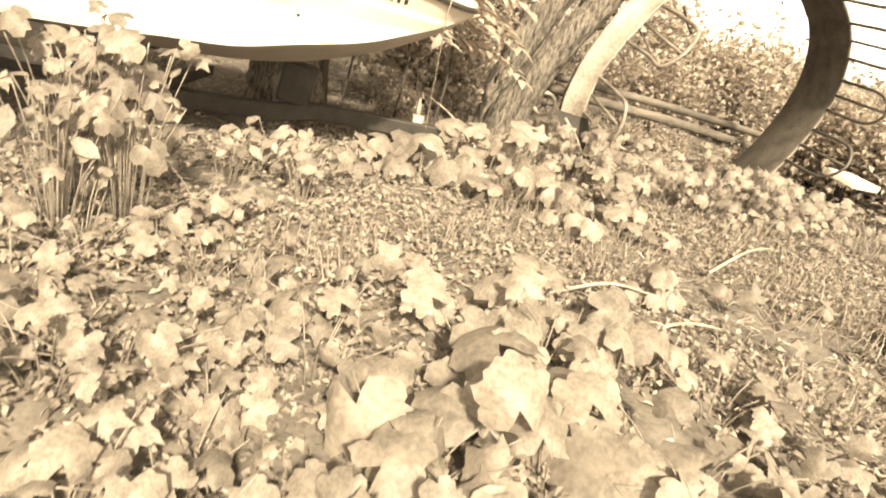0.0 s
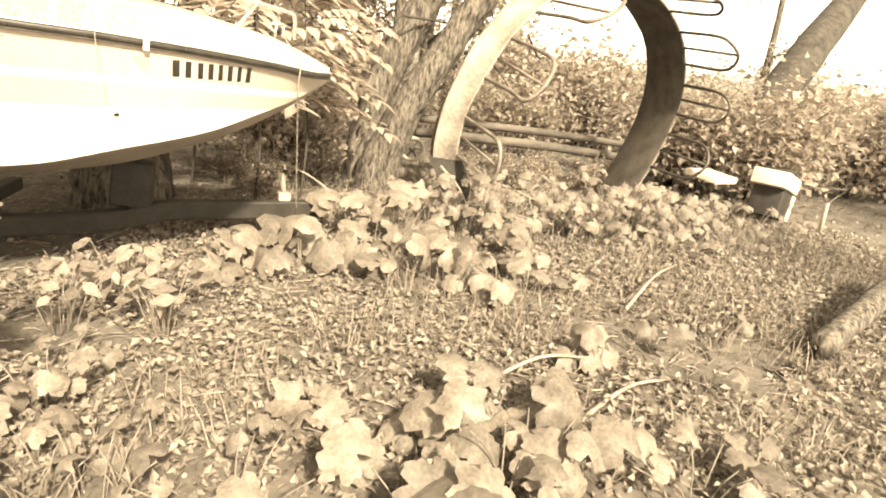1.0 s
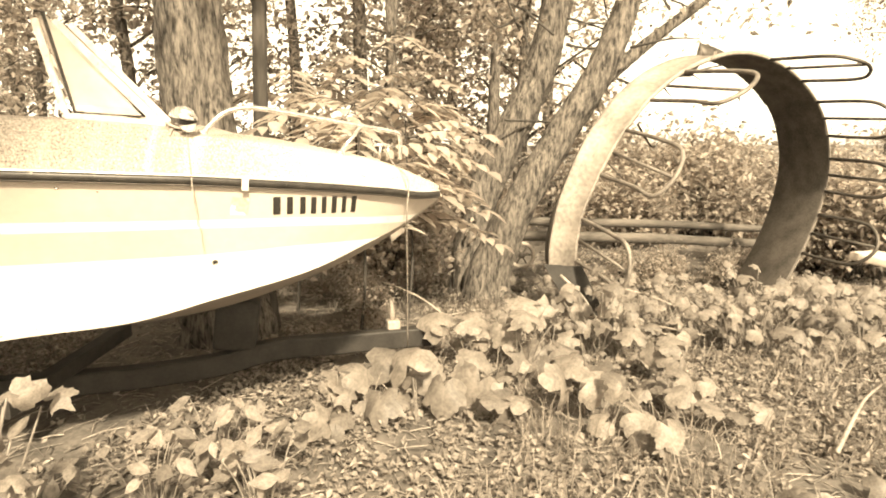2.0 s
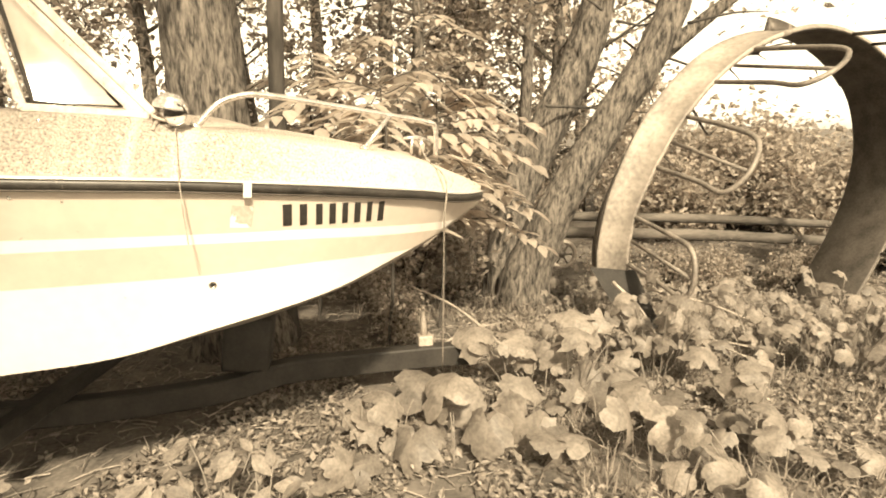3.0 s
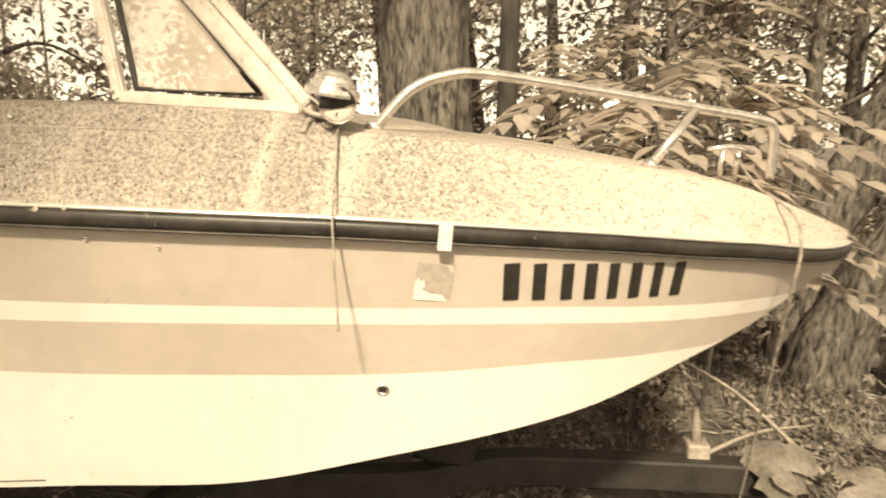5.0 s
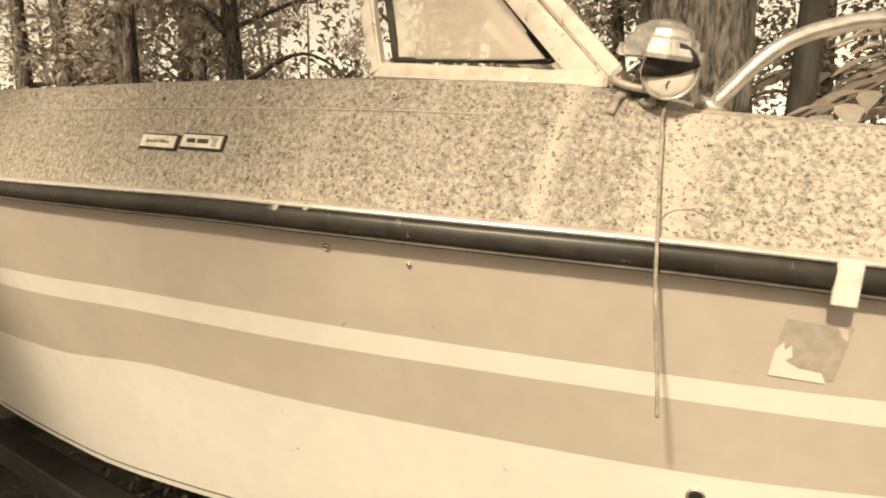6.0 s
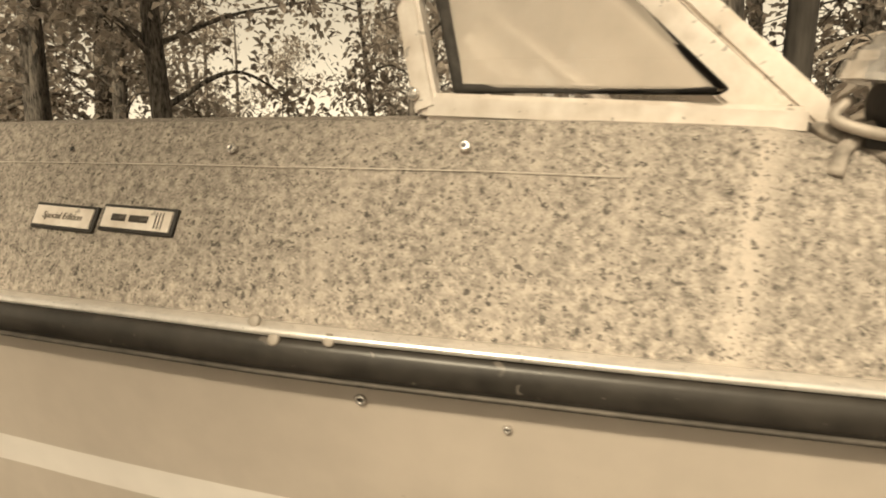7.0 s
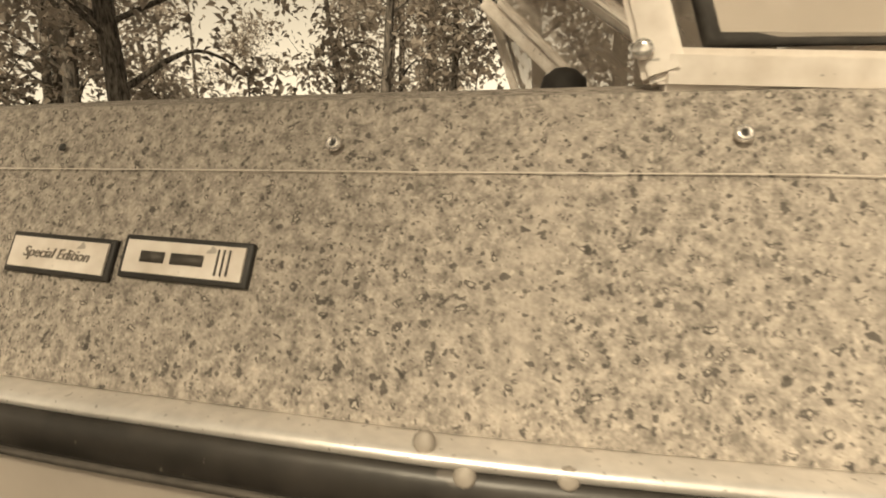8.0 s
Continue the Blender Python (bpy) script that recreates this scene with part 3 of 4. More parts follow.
arc = [bm.verts.new((0.040 * math.cos(t), 0.040 * math.sin(t), 0.006)) for t in np.linspace(0.32, math.pi + 0.28, 18)]
bm.faces.new(arc + [bm.verts.new((-0.012, -0.009, 0.006)), bm.verts.new((0.012, -0.002, 0.006))])
visor = part("visor", bm, M_BLACK, lamp, "dark inside of the visor")
visor.matrix_local = AIM
sol = visor.modifiers.new("thick", "SOLIDIFY")
sol.thickness = 0.002
part("lamp_bracket", tube(smooth_path([(-0.045, -0.01, -0.022), (-0.055, -0.02, -0.04), (-0.03, -0.028, -0.048), (0.012, -0.02, -0.05)], 4), 0.006, 8), M_PALE, lamp)
part("bracket_foot", box_bm(0.05, 0.03, 0.012, 0.004, (0.0, -0.005, -0.058)), M_BLACK, lamp)
# cord knotted on the lamp, hanging over the rail
cord_pts = [(-1.085, -0.625, 0.212), (-1.088, -0.655, 0.178), (-1.080, -0.672, 0.150), (-1.066, -0.703, 0.095), (-1.046, -0.748, 0.032), (-1.041, -0.752, 0.0), (-1.030, -0.764, -0.05), (-1.016, -0.778, -0.10), (-1.006, -0.787, -0.148)]
cord = part("hanging_cord", tube(smooth_path(cord_pts, 8), 0.0022, 7), M_CORD, None)
cord.matrix_world = BOAT
tagged(cord, "frayed pale cord hanging over the boat's rail", "cord")
knot = part("knot", tube(smooth_path([(-1.17, -0.600, 0.215), (-1.155, -0.645, 0.205), (-1.13, -0.640, 0.196), (-1.105, -0.652, 0.190), (-1.12, -0.625, 0.215), (-1.145, -0.655, 0.195), (-1.150, -0.668, 0.172)], 6), 0.0065, 7), M_CORD, cord)
part("strand", tube(smooth_path([(-1.046, -0.752, 0.06), (-1.036, -0.748, 0.072), (-1.018, -0.735, 0.075), (-1.0, -0.728, 0.068)], 4), 0.0009, 5), M_CORD, cord)
# bow line from the cleat over the rail to the trailer tongue
inv = BOAT.inverted()
bl = [(-0.30, 0.0, 0.22), (-0.26, -0.14, 0.14), (-0.20, -0.245, 0.09), (-0.185, -0.285, 0.02), (-0.18, -0.26, -0.1)]
end = inv @ Vector((0.07, 4.36, 0.0))
line = part("bow_line", tube(smooth_path(bl + [tuple(Vector(bl[-1]).lerp(end, 0.5)), tuple(end)], 6), 0.0035, 7), M_CORD, None)
line.matrix_world = BOAT
tagged(line, "thin grey line tied from bow cleat to trailer", "rope")

# trailer
trailer = thing("boat_trailer", Matrix.Identity(4), "low black steel boat trailer under the hull", "trailer")


def beam(pts, w, h, name, mat, parent, label=""):
    verts, faces = [], []
    pts = [Vector(p) for p in pts]
    for i, p in enumerate(pts):
        d = (pts[min(i + 1, len(pts) - 1)] - pts[max(i - 1, 0)]).normalized()
        side = Vector((0, 0, 1)).cross(d).normalized()
        up = d.cross(side)
        b = 0.15
        for a, c in ((-1 + b, -1), (1 - b, -1), (1, -1 + b), (1, 1 - b), (1 - b, 1), (-1 + b, 1), (-1, 1 - b), (-1, -1 + b)):
            verts.append(p + side * a * w / 2 + up * c * h / 2)
    for i in range(len(pts) - 1):
        for k in range(8):
            q = (k + 1) % 8
            faces.append((i * 8 + k, i * 8 + q, (i + 1) * 8 + q, (i + 1) * 8 + k))
    faces += [tuple(reversed(range(8))), tuple(range((len(pts) - 1) * 8, len(pts) * 8))]
    return part(name, (verts, faces), mat, parent, label, smooth=False)


TONGUE = [(-4.3, 3.55, 0.03), (-2.4, 3.95, -0.06), (-1.6, 4.15, -0.09), (-1.05, 4.33, -0.085), (-0.75, 4.48, -0.05), (-0.4, 4.63, -0.07), (0.0, 4.74, -0.075), (0.24, 4.80, -0.08)]
beam(smooth_path(TONGUE, 4), 0.09, 0.12, "tongue", M_BLACK, trailer, "bent black drawbar")
beam([(-1.70, 3.55, 0.02), (-1.70, 4.7, 0.02)], 0.08, 0.08, "cross_member", M_BLACK, trailer)
beam([(-3.4, 2.6, 0.02), (-3.2, 4.7, 0.02)], 0.08, 0.08, "cross_member", M_BLACK, trailer)
beam([(-1.62, 3.92, -0.05), (-1.62, 3.92, 0.34)], 0.07, 0.08, "post", M_BLACK, trailer)
blk = part("keel_block", box_bm(0.24, 0.16, 0.30, 0.02), M_BLACK, trailer, "black keel support block")
blk.matrix_local = Matrix.Translation((-0.93, 4.45, 0.13)) @ pose(0, 0, 0, 0, 8, 8)
for sx in (-1, 1):
    beam([(-4.4, 3.5 + 0.62 * sx, 0.22), (-1.9, 3.75 + 0.55 * sx, 0.20)], 0.09, 0.07, "bunk", M_BLACK, trailer)
    beam([(-3.3, 3.65 + 0.6 * sx, 0.02), (-3.3, 3.65 + 0.6 * sx, 0.2)], 0.06, 0.06, "bunk_post", M_BLACK, trailer)
    wheel = part("wheel", lathe([(0.12, -0.08), (0.24, -0.085), (0.27, -0.05), (0.275, 0.0), (0.27, 0.05), (0.24, 0.085), (0.12, 0.08)], 28), M_RUBBER, trailer, "black trailer tyre")
    wheel.matrix_local = Matrix.Translation((-3.9, 3.6 + 1.0 * sx, 0.02)) @ pose(0, 0, 0, 90, 0, 8)
    part("rim", lathe([(0.125, -0.05), (0.125, 0.05), (0.05, 0.055), (0.01, 0.055)], 20), M_PALE, wheel)
# winch post stump: splintered pale stake clamped on the tongue
stump = part("jack_bracket", box_bm(0.085, 0.08, 0.12, 0.010), M_PALE, trailer, "pale chipped jack bracket")
stump.matrix_local = Matrix.Translation((-0.03, 4.77, -0.02)) @ pose(0, 0, 0, 0, 0, 15)
part("stake", tube([(0, 0, 0.03), (-0.005, 0, 0.12), (-0.012, 0, 0.20)], [0.022, 0.019, 0.012], 7), M_PALE, stump, "splintered pale stake")
part("stake", tube([(-0.02, 0, 0.10), (-0.045, 0, 0.20)], [0.008, 0.003], 5), M_PALE, stump)


# the big bent steel arch with looped rods, standing upright and slightly twisted
def arch():
    left, right = Vector((1.33, 5.76, 0)), Vector((3.85, 6.63, 0))
    centre, half = (left + right) / 2, (right - left).length / 2
    across = (right - left).normalized()
    gz = ground_z(centre.x, centre.y)
    h = thing("steel_arch", Matrix.Translation((centre.x, centre.y, gz)), "large upright arch of bent steel band with looped rods", "arch")
    c = Vector((0, 0, 0.82 - gz))
    outline = [(-1.0, -0.64), (-0.995, -0.45), (-0.93, -0.1), (-0.7, 0.45), (-0.35, 0.88), (0.1, 1.08), (0.52, 0.98), (0.86, 0.66), (1.0, 0.25), (0.99, -0.15), (0.86, -0.6), (0.62, -1.1), (0.52, -1.25)]
    line = smooth_path([across * a * half + Vector((0, 0, b)) for a, b in outline], 8)
    verts, faces, mi, wide = [], [], [], []
    section = ((-0.5, 0), (-0.47, 0.03), (-0.4, 0.012), (0.4, 0.012), (0.47, 0.03), (0.5, 0), (0.47, -0.012), (0, -0.02), (-0.47, -0.012))
    m = len(section)
    for i, p in enumerate(line):
        k = i / (len(line) - 1)
        k = min(max((k - 0.15) / 0.5, 0), 1)
        w = Vector((0.92, -0.40, 0)).lerp(Vector((0.26, -0.966, 0)), k).normalized() * (0.23 + 0.33 * k)
        wide.append(w)
        d = (line[min(i + 1, len(line) - 1)] - line[max(i - 1, 0)]).normalized()
        o = d.cross(w).normalized()
        for a, q in section:
            verts.append(c + p - o * q + w * a)
    for i in range(len(line) - 1):
        for k in range(m):
            q = (k + 1) % m
            faces.append((i * m + k, (i + 1) * m + k, (i + 1) * m + q, i * m + q))
            # right half: inner faces get dark steel, shade painted as colour
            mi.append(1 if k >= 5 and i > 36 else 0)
    band = part("band", (verts, faces), [M_BAND, M_STEEL], h, "steel band, outer side toned as sunlit, inner side toned as shaded")
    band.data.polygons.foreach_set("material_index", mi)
    # flat loops of bent rod welded on the band's outer edge
    for i in range(48, len(line) - 12, 10):
        pts, u = [], wide[i].normalized()
        for di, out in ((-3, 0.0), (-3, 0.42), (-2, 0.56), (0, 0.62), (2, 0.56), (3, 0.42), (3, 0.0)):
            pts.append(c + line[i + di] + wide[i + di] * 0.5 + u * out - Vector((0, 0, 0.05 * out)))
        part("rod", tube(smooth_path(pts, 5), 0.015, 8), M_STEEL, h)
        part("rod", tube([c + line[i] + wide[i] * 0.5, c + line[i] + wide[i] * 0.5 + u * 0.615 - Vector((0, 0, 0.031))], 0.013, 7), M_STEEL, h)
    u = Vector((0.24, -0.97, 0))
    for low, high, far, sag in ((0.22, 0.58, 0.72, 0.12), (0.95, 1.30, 0.78, 0.16), (1.52, 1.74, 0.85, 0.10)):
        ends = [min(range(34), key=lambda q: abs(line[q].z + 0.82 - z)) for z in (low, high)]
        p, q = (c + line[k] + wide[k] * 0.45 for k in ends)
        mid = (p + q) / 2
        loop = [q, q + u * far * 0.6 - Vector((0, 0, sag * 0.5)), q + u * far * 0.9 - Vector((0, 0, sag)), mid + u * far - Vector((0, 0, sag)), p + u * far * 0.9 - Vector((0, 0, sag * 0.7)), p + u * far * 0.6 - Vector((0, 0, sag * 0.4)), p]
        part("rod", tube(smooth_path(loop, 6), 0.017, 8), M_ROD, h)
        part("rod", tube([mid, mid + u * far * 0.98 - Vector((0, 0, sag))], 0.013, 7), M_ROD, h)
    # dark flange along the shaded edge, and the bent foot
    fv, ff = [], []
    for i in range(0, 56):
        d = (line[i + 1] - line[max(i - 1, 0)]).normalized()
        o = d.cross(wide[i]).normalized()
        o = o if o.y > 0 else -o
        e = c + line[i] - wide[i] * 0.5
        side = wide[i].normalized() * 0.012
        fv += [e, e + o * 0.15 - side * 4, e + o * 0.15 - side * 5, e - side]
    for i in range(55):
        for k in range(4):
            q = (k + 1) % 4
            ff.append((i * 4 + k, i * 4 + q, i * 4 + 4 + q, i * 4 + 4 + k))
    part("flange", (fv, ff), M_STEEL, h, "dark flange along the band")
    top = c + line[0]
    foot = top + Vector((0.26, -0.25, -0.52))
    side = Vector((0.15, -0.05, 0))
    n = (foot - top).cross(side).normalized() * 0.012
    pv = [top - side + n, top + side + n, foot + side * 0.7 + n, foot - side * 0.7 + n, top - side - n, top + side - n, foot + side * 0.7 - n, foot - side * 0.7 - n]
    part("foot_plate", (pv, [(0, 1, 2, 3), (7, 6, 5, 4), (0, 4, 5, 1), (1, 5, 6, 2), (2, 6, 7, 3), (3, 7, 4, 0)]), M_BLACK, h, "bent dark foot plate", smooth=False)
    return h


arch()


# trees
def limb_mesh(paths, sides=9, rough=0.06, seed=0, per=6, furrow=0.0):
    """Joined limbs, each a list of (point, radius), with uneven girth."""
    verts, faces = [], []
    for path in paths:
        pts = smooth_path([p for p, r in path], per)
        rr = np.interp(np.linspace(0, 1, len(pts)), np.linspace(0, 1, len(path)), [r for p, r in path])
        v, f = tube(pts, list(rr), sides)
        base = len(verts)
        for i, p in enumerate(v):
            c = pts[min(i // sides, len(pts) - 1)]
            k = 1 + rough * 2.5 * noise.noise((p.x * 6 + seed, p.y * 6, p.z * 1.5)) + rough * 2 * noise.noise((p.x * 18, p.y * 18 + seed, p.z * 5))
            if furrow:
                a = math.atan2((p - c).y, (p - c).x)
                k += furrow * (1 - 2 * abs(noise.noise((math.cos(a) * 4.5 + seed, math.sin(a) * 4.5, p.z * 2.2)))) - furrow * 2.2 * abs(noise.noise((math.cos(a) * 9, math.sin(a) * 9 + seed, p.z * 4)))
            verts.append(c + (p - c) * k)
        faces += [tuple(q + base for q in g) for g in f]
    return verts, faces


LEAF_SHAPE = [(0, 0), (0.28, 0.3), (0.32, 0.55), (0.0, 1.0), (-0.32, 0.55), (-0.28, 0.3)]


def leaf_cloud(centres, count, spread, size, rng, flat=0.6):
    """Many small folded leaves scattered round the given points: arrays of vertices and faces."""
    centres = np.asarray(centres, float)
    idx = rng.integers(0, len(centres), count)
    p = centres[idx] + rng.normal(0, 1, (count, 3)) * spread
    yaw = rng.uniform(0, 2 * np.pi, count)
    pit = rng.normal(-0.35, 0.5, count)
    rol = rng.normal(0, 0.6, count)
    s = size * rng.uniform(0.6, 1.3, count)
    fwd = np.stack([np.cos(yaw) * np.cos(pit), np.sin(yaw) * np.cos(pit), np.sin(pit)], 1)
    side = np.stack([-np.sin(yaw), np.cos(yaw), np.zeros(count)], 1)
    nor = np.cross(fwd, side)
    side = side * np.cos(rol)[:, None] + nor * np.sin(rol)[:, None]
    nor = np.cross(fwd, side)
    tmpl = np.array([(0, 0, 0), (0.3, 0.4, 0.1), (0, 1, -0.08), (-0.3, 0.4, 0.1)])
    v = p[:, None, :] + s[:, None, None] * (tmpl[None, :, 0, None] * side[:, None] + tmpl[None, :, 1, None] * fwd[:, None] + tmpl[None, :, 2, None] * nor[:, None])
    v = v.reshape(-1, 3)
    b = np.arange(count)[:, None] * 4
    f = np.concatenate([b + np.array([0, 1, 2]), b + np.array([0, 2, 3])], 1).reshape(-1, 3)
    return v, f


def mesh_np(name, v, f, mat, parent, label=""):
    me = bpy.data.meshes.new(name)
    me.from_pydata(v.tolist(), [], f.tolist())
    me.materials.append(mat)
    ob = new(name, me)
    ob.parent = parent
    if label:
        ob["label"] = label
    return ob


def make_tree(name, at, height, girth, seed, label, leaves=9000, low=1.2, lean=(0, 0), mat=M_BARK, leaf_size=0.13, reach=1.6, fine=False):
    rng = np.random.default_rng(seed)
    t = thing(name, Matrix.Translation(at), label, "tree", "woodland trees")
    lx, ly = lean
    bend = rng.normal(0, 0.12, (4, 2))
    trunk = [(Vector((lx * h * height + bend[i][0] * h, ly * h * height + bend[i][1] * h, h * height - 0.15)), girth * (1.25 if i == 0 else 1 - 0.8 * h)) for i, h in enumerate((0.0, 0.12, 0.45, 1.0))]
    paths, tips = [trunk], []
    for k in range(14):
        h = rng.uniform(low / height, 0.95)
        i = 0 if h < 0.12 else (1 if h < 0.45 else 2)
        hs = (0.0, 0.12, 0.45, 1.0)
        w = (h - hs[i]) / (hs[i + 1] - hs[i])
        p = trunk[i][0].lerp(trunk[i + 1][0], w)
        a = rng.uniform(0, 2 * np.pi)
        ln = reach * rng.uniform(0.6, 1.2)
        q1 = p + Vector((math.cos(a) * ln * 0.5, math.sin(a) * ln * 0.5, ln * rng.uniform(0.1, 0.4)))
        q2 = p + Vector((math.cos(a + 0.3) * ln, math.sin(a + 0.3) * ln, ln * rng.uniform(-0.1, 0.6)))
        r0 = girth * (1 - 0.8 * h) * 0.35
        paths.append([(p, r0), (q1, r0 * 0.6), (q2, r0 * 0.15)])
        tips += [q1, q2, (q1 + q2) / 2]
        for _ in range(3):
            b = q1.lerp(q2, rng.uniform(0, 1))
            e = b + Vector(rng.normal(0, 0.35, 3))
            paths.append([(b, r0 * 0.3), ((b + e) / 2, r0 * 0.2), (e, r0 * 0.06)])
            tips.append(e)
    if fine:
        part("trunk", limb_mesh(paths[:1], 48, 0.05, seed, 30, 0.10), mat, t)
        part("limb", limb_mesh(paths[1:], 8, seed=seed), mat, t)
    else:
        part("trunk", limb_mesh(paths, 8, seed=seed), mat, t)
    v, f = leaf_cloud(tips, leaves, 0.22, leaf_size, rng)
    mesh_np("crown", v, f, M_CROWN, t)
    return t


# woods behind: four kinds of tree, repeated
kinds = [make_tree("tree", (-3.2, 10.5, ground_z(-3.2, 10.5)), 8.0, 0.13, 11, "slim dark-barked tree in full leaf", 3100, 1.0, (0.05, 0)),
         make_tree("tree", (-2.2, 13.5, ground_z(-2.2, 13.5)), 9.0, 0.17, 12, "slim dark-barked tree in full leaf", 3100, 1.0, (-0.03, 0.02)),
         make_tree("tree", (-6.3, 9.6, ground_z(-6.3, 9.6)), 7.0, 0.10, 13, "slim dark-barked tree in full leaf", 3100, 0.8, (0.1, 0)),
         make_tree("tree", (3.0, 14.0, ground_z(3.0, 14.0)), 8.5, 0.15, 14, "slim dark-barked tree in full leaf", 3100, 0.6, (0.02, 0.03))]
woods = random.Random(5)
for i in range(38):
    a = woods.uniform(-75, 48)
    d = woods.uniform(9.5, 30) if i % 3 else woods.uniform(8.5, 14)
    x, y = d * math.sin(radians(a)), 2 + d * math.cos(radians(a))
    if a > 14 and d < 22:
        continue
    copy_thing(kinds[i % 4], Matrix.Translation((x, y, ground_z(x, y))) @ pose(0, 0, 0, 0, 0, woods.uniform(0, 360)))

for i, (a, d) in enumerate(((-66, 9.0), (-61, 11.5), (-63, 15.0), (-70, 12.0), (-55, 17.0))):
    x, y = d * math.sin(radians(a)), 2 + d * math.cos(radians(a))
    copy_thing(kinds[(i + 2) % 4], Matrix.Translation((x, y, ground_z(x, y))) @ pose(0, 0, 0, 0, 0, 47 * i))

# unseen trees added behind and beside the path, for shade and dapple
for i, (x, y) in enumerate(((-3.1, -2.4), (-4.2, -1.2), (-2.4, -3.6), (6.0, -7.0), (-6.5, 1.0), (0.5, -10.0), (7.0, -4.0), (9.0, 1.0), (-8.0, -6.0))):
    copy_thing(kinds[(i + 1) % 4], Matrix.Translation((x, y, ground_z(x, y))) @ pose(0, 0, 0, 0, 0, 70 * i))

# two dense unseen trees, added to throw shade on the aft hull
shade = make_tree("tree", (-2.5, -1.15, ground_z(-2.5, -1.15)), 8.0, 0.2, 51, "unseen leafy tree added to shade the aft boat", 17000, 3.2, (0, 0), reach=1.5)
copy_thing(shade, Matrix.Translation((-3.5, -0.9, ground_z(-3.5, -0.9))) @ pose(0, 0, 0, 0, 0, 140))

# big trunk behind the boat, with a slim stem at its side
big = make_tree("tree", (-1.31, 5.5, ground_z(-1.31, 5.5)), 9.0, 0.29, 21, "thick rough-barked tree trunk behind the boat", 6000, 3.5, (-0.055, 0.01), reach=2.2, fine=True)
slim = make_tree("tree", (-1.06, 5.75, ground_z(-1.06, 5.75)), 8.0, 0.075, 22, "slender dark tree beside a thick trunk", 3000, 3.0, (0.005, 0.0), M_BARKD)

# leaning trunks by the hoop
clump = thing("leaning_tree", Matrix.Translation((0.76, 6.65, ground_z(0.76, 6.65))), "leaning furrowed tree with several stems", "tree")
stems = [[(Vector((0.02, 0, -0.1)), 0.26), (Vector((0.12, -0.02, 0.4)), 0.19), (Vector((0.36, -0.12, 0.98)), 0.155), (Vector((0.72, -0.12, 1.6)), 0.135), (Vector((1.14, -0.12, 2.35)), 0.12), (Vector((1.7, 0, 4.0)), 0.09)],
         [(Vector((-0.08, 0.3, -0.1)), 0.22), (Vector((0.0, 0.35, 0.8)), 0.17), (Vector((0.30, 0.36, 1.55)), 0.16), (Vector((0.70, 0.45, 2.5)), 0.15), (Vector((1.0, 0.6, 4.5)), 0.10)],
         [(Vector((0.76, 0.0, 1.65)), 0.06), (Vector((1.05, 0.2, 1.95)), 0.07), (Vector((1.5, 0.3, 2.35)), 0.06), (Vector((2.5, 0.4, 3.1)), 0.04)]]
for st in stems:
    part("stem", limb_mesh([st], 44, 0.05, 3, 18, 0.11), M_BARK, clump)
rng = np.random.default_rng(31)
twigs = []
for _ in range(26):
    b = Vector((rng.uniform(0.2, 1.8), rng.uniform(-0.2, 0.6), rng.uniform(1.6, 3.2)))
    e = b + Vector((rng.normal(0.3, 0.5), rng.normal(0, 0.4), rng.normal(0, 0.4)))
    twigs.append([(b, 0.014), ((b + e) / 2 + Vector(rng.normal(0, 0.08, 3)), 0.010), (e, 0.004)])
for tw in twigs:
    part("twig", limb_mesh([tw], 5, 0.0), M_BARKD, clump)
v, f = leaf_cloud([Vector((0.6, 0.3, 3.6)), Vector((1.6, 0.2, 3.8)), Vector((1.1, 0.8, 4.2)), Vector((2.3, 0.4, 3.2)), Vector((0.2, 1.0, 3.8))], 2600, 0.5, 0.08, rng)
mesh_np("crown", v, f, M_CROWN, clump)


# undergrowth
def shrub(at, size, n, seed, label, leaf=0.06):
    rng = np.random.default_rng(seed)
    t = thing("shrub", Matrix.Translation((at[0], at[1], ground_z(*at))), label, "shrub", "undergrowth")
    paths, tips = [], []
    for _ in range(12):
        a, r = rng.uniform(0, 6.28), size * rng.uniform(0.2, 0.9)
        e = Vector((math.cos(a) * r, math.sin(a) * r, size * rng.uniform(0.5, 1.3)))
        m = e * 0.5 + Vector((0, 0, size * 0.2))
        paths.append([(Vector((0, 0, -0.05)), 0.012), (m, 0.008), (e, 0.003)])
        tips += [e, m, m.lerp(e, 0.5)]
    part("stem", limb_mesh(paths, 5, 0.0), M_BARKD, t)
    v, f = leaf_cloud(tips, n, size * 0.22, leaf, rng)
    mesh_np("foliage", v, f, M_CROWN, t)
    return t


bushes = [shrub((-0.2, 7.2), 0.9, 3500, 41, "loose leafy understorey shrub", 0.09), shrub((-0.2, 5.6), 0.28, 1800, 42, "low tangle of small-leaved brush", 0.035)]
bush = random.Random(9)
for i in range(34):
    x, y = bush.uniform(-7, 9), bush.uniform(7.2, 15)
    if x < -1 and i % 2 or x > 1.5 and (y < 9 or i % 3) or -0.6 < x < 1.8 and y < 8.5:
        continue
    s = bush.uniform(0.7, 1.5)
    c = copy_thing(bushes[0], Matrix.Translation((x, y, ground_z(x, y))) @ pose(0, 0, 0, 0, 0, bush.uniform(0, 360)))
    c.scale = (s, s, s)
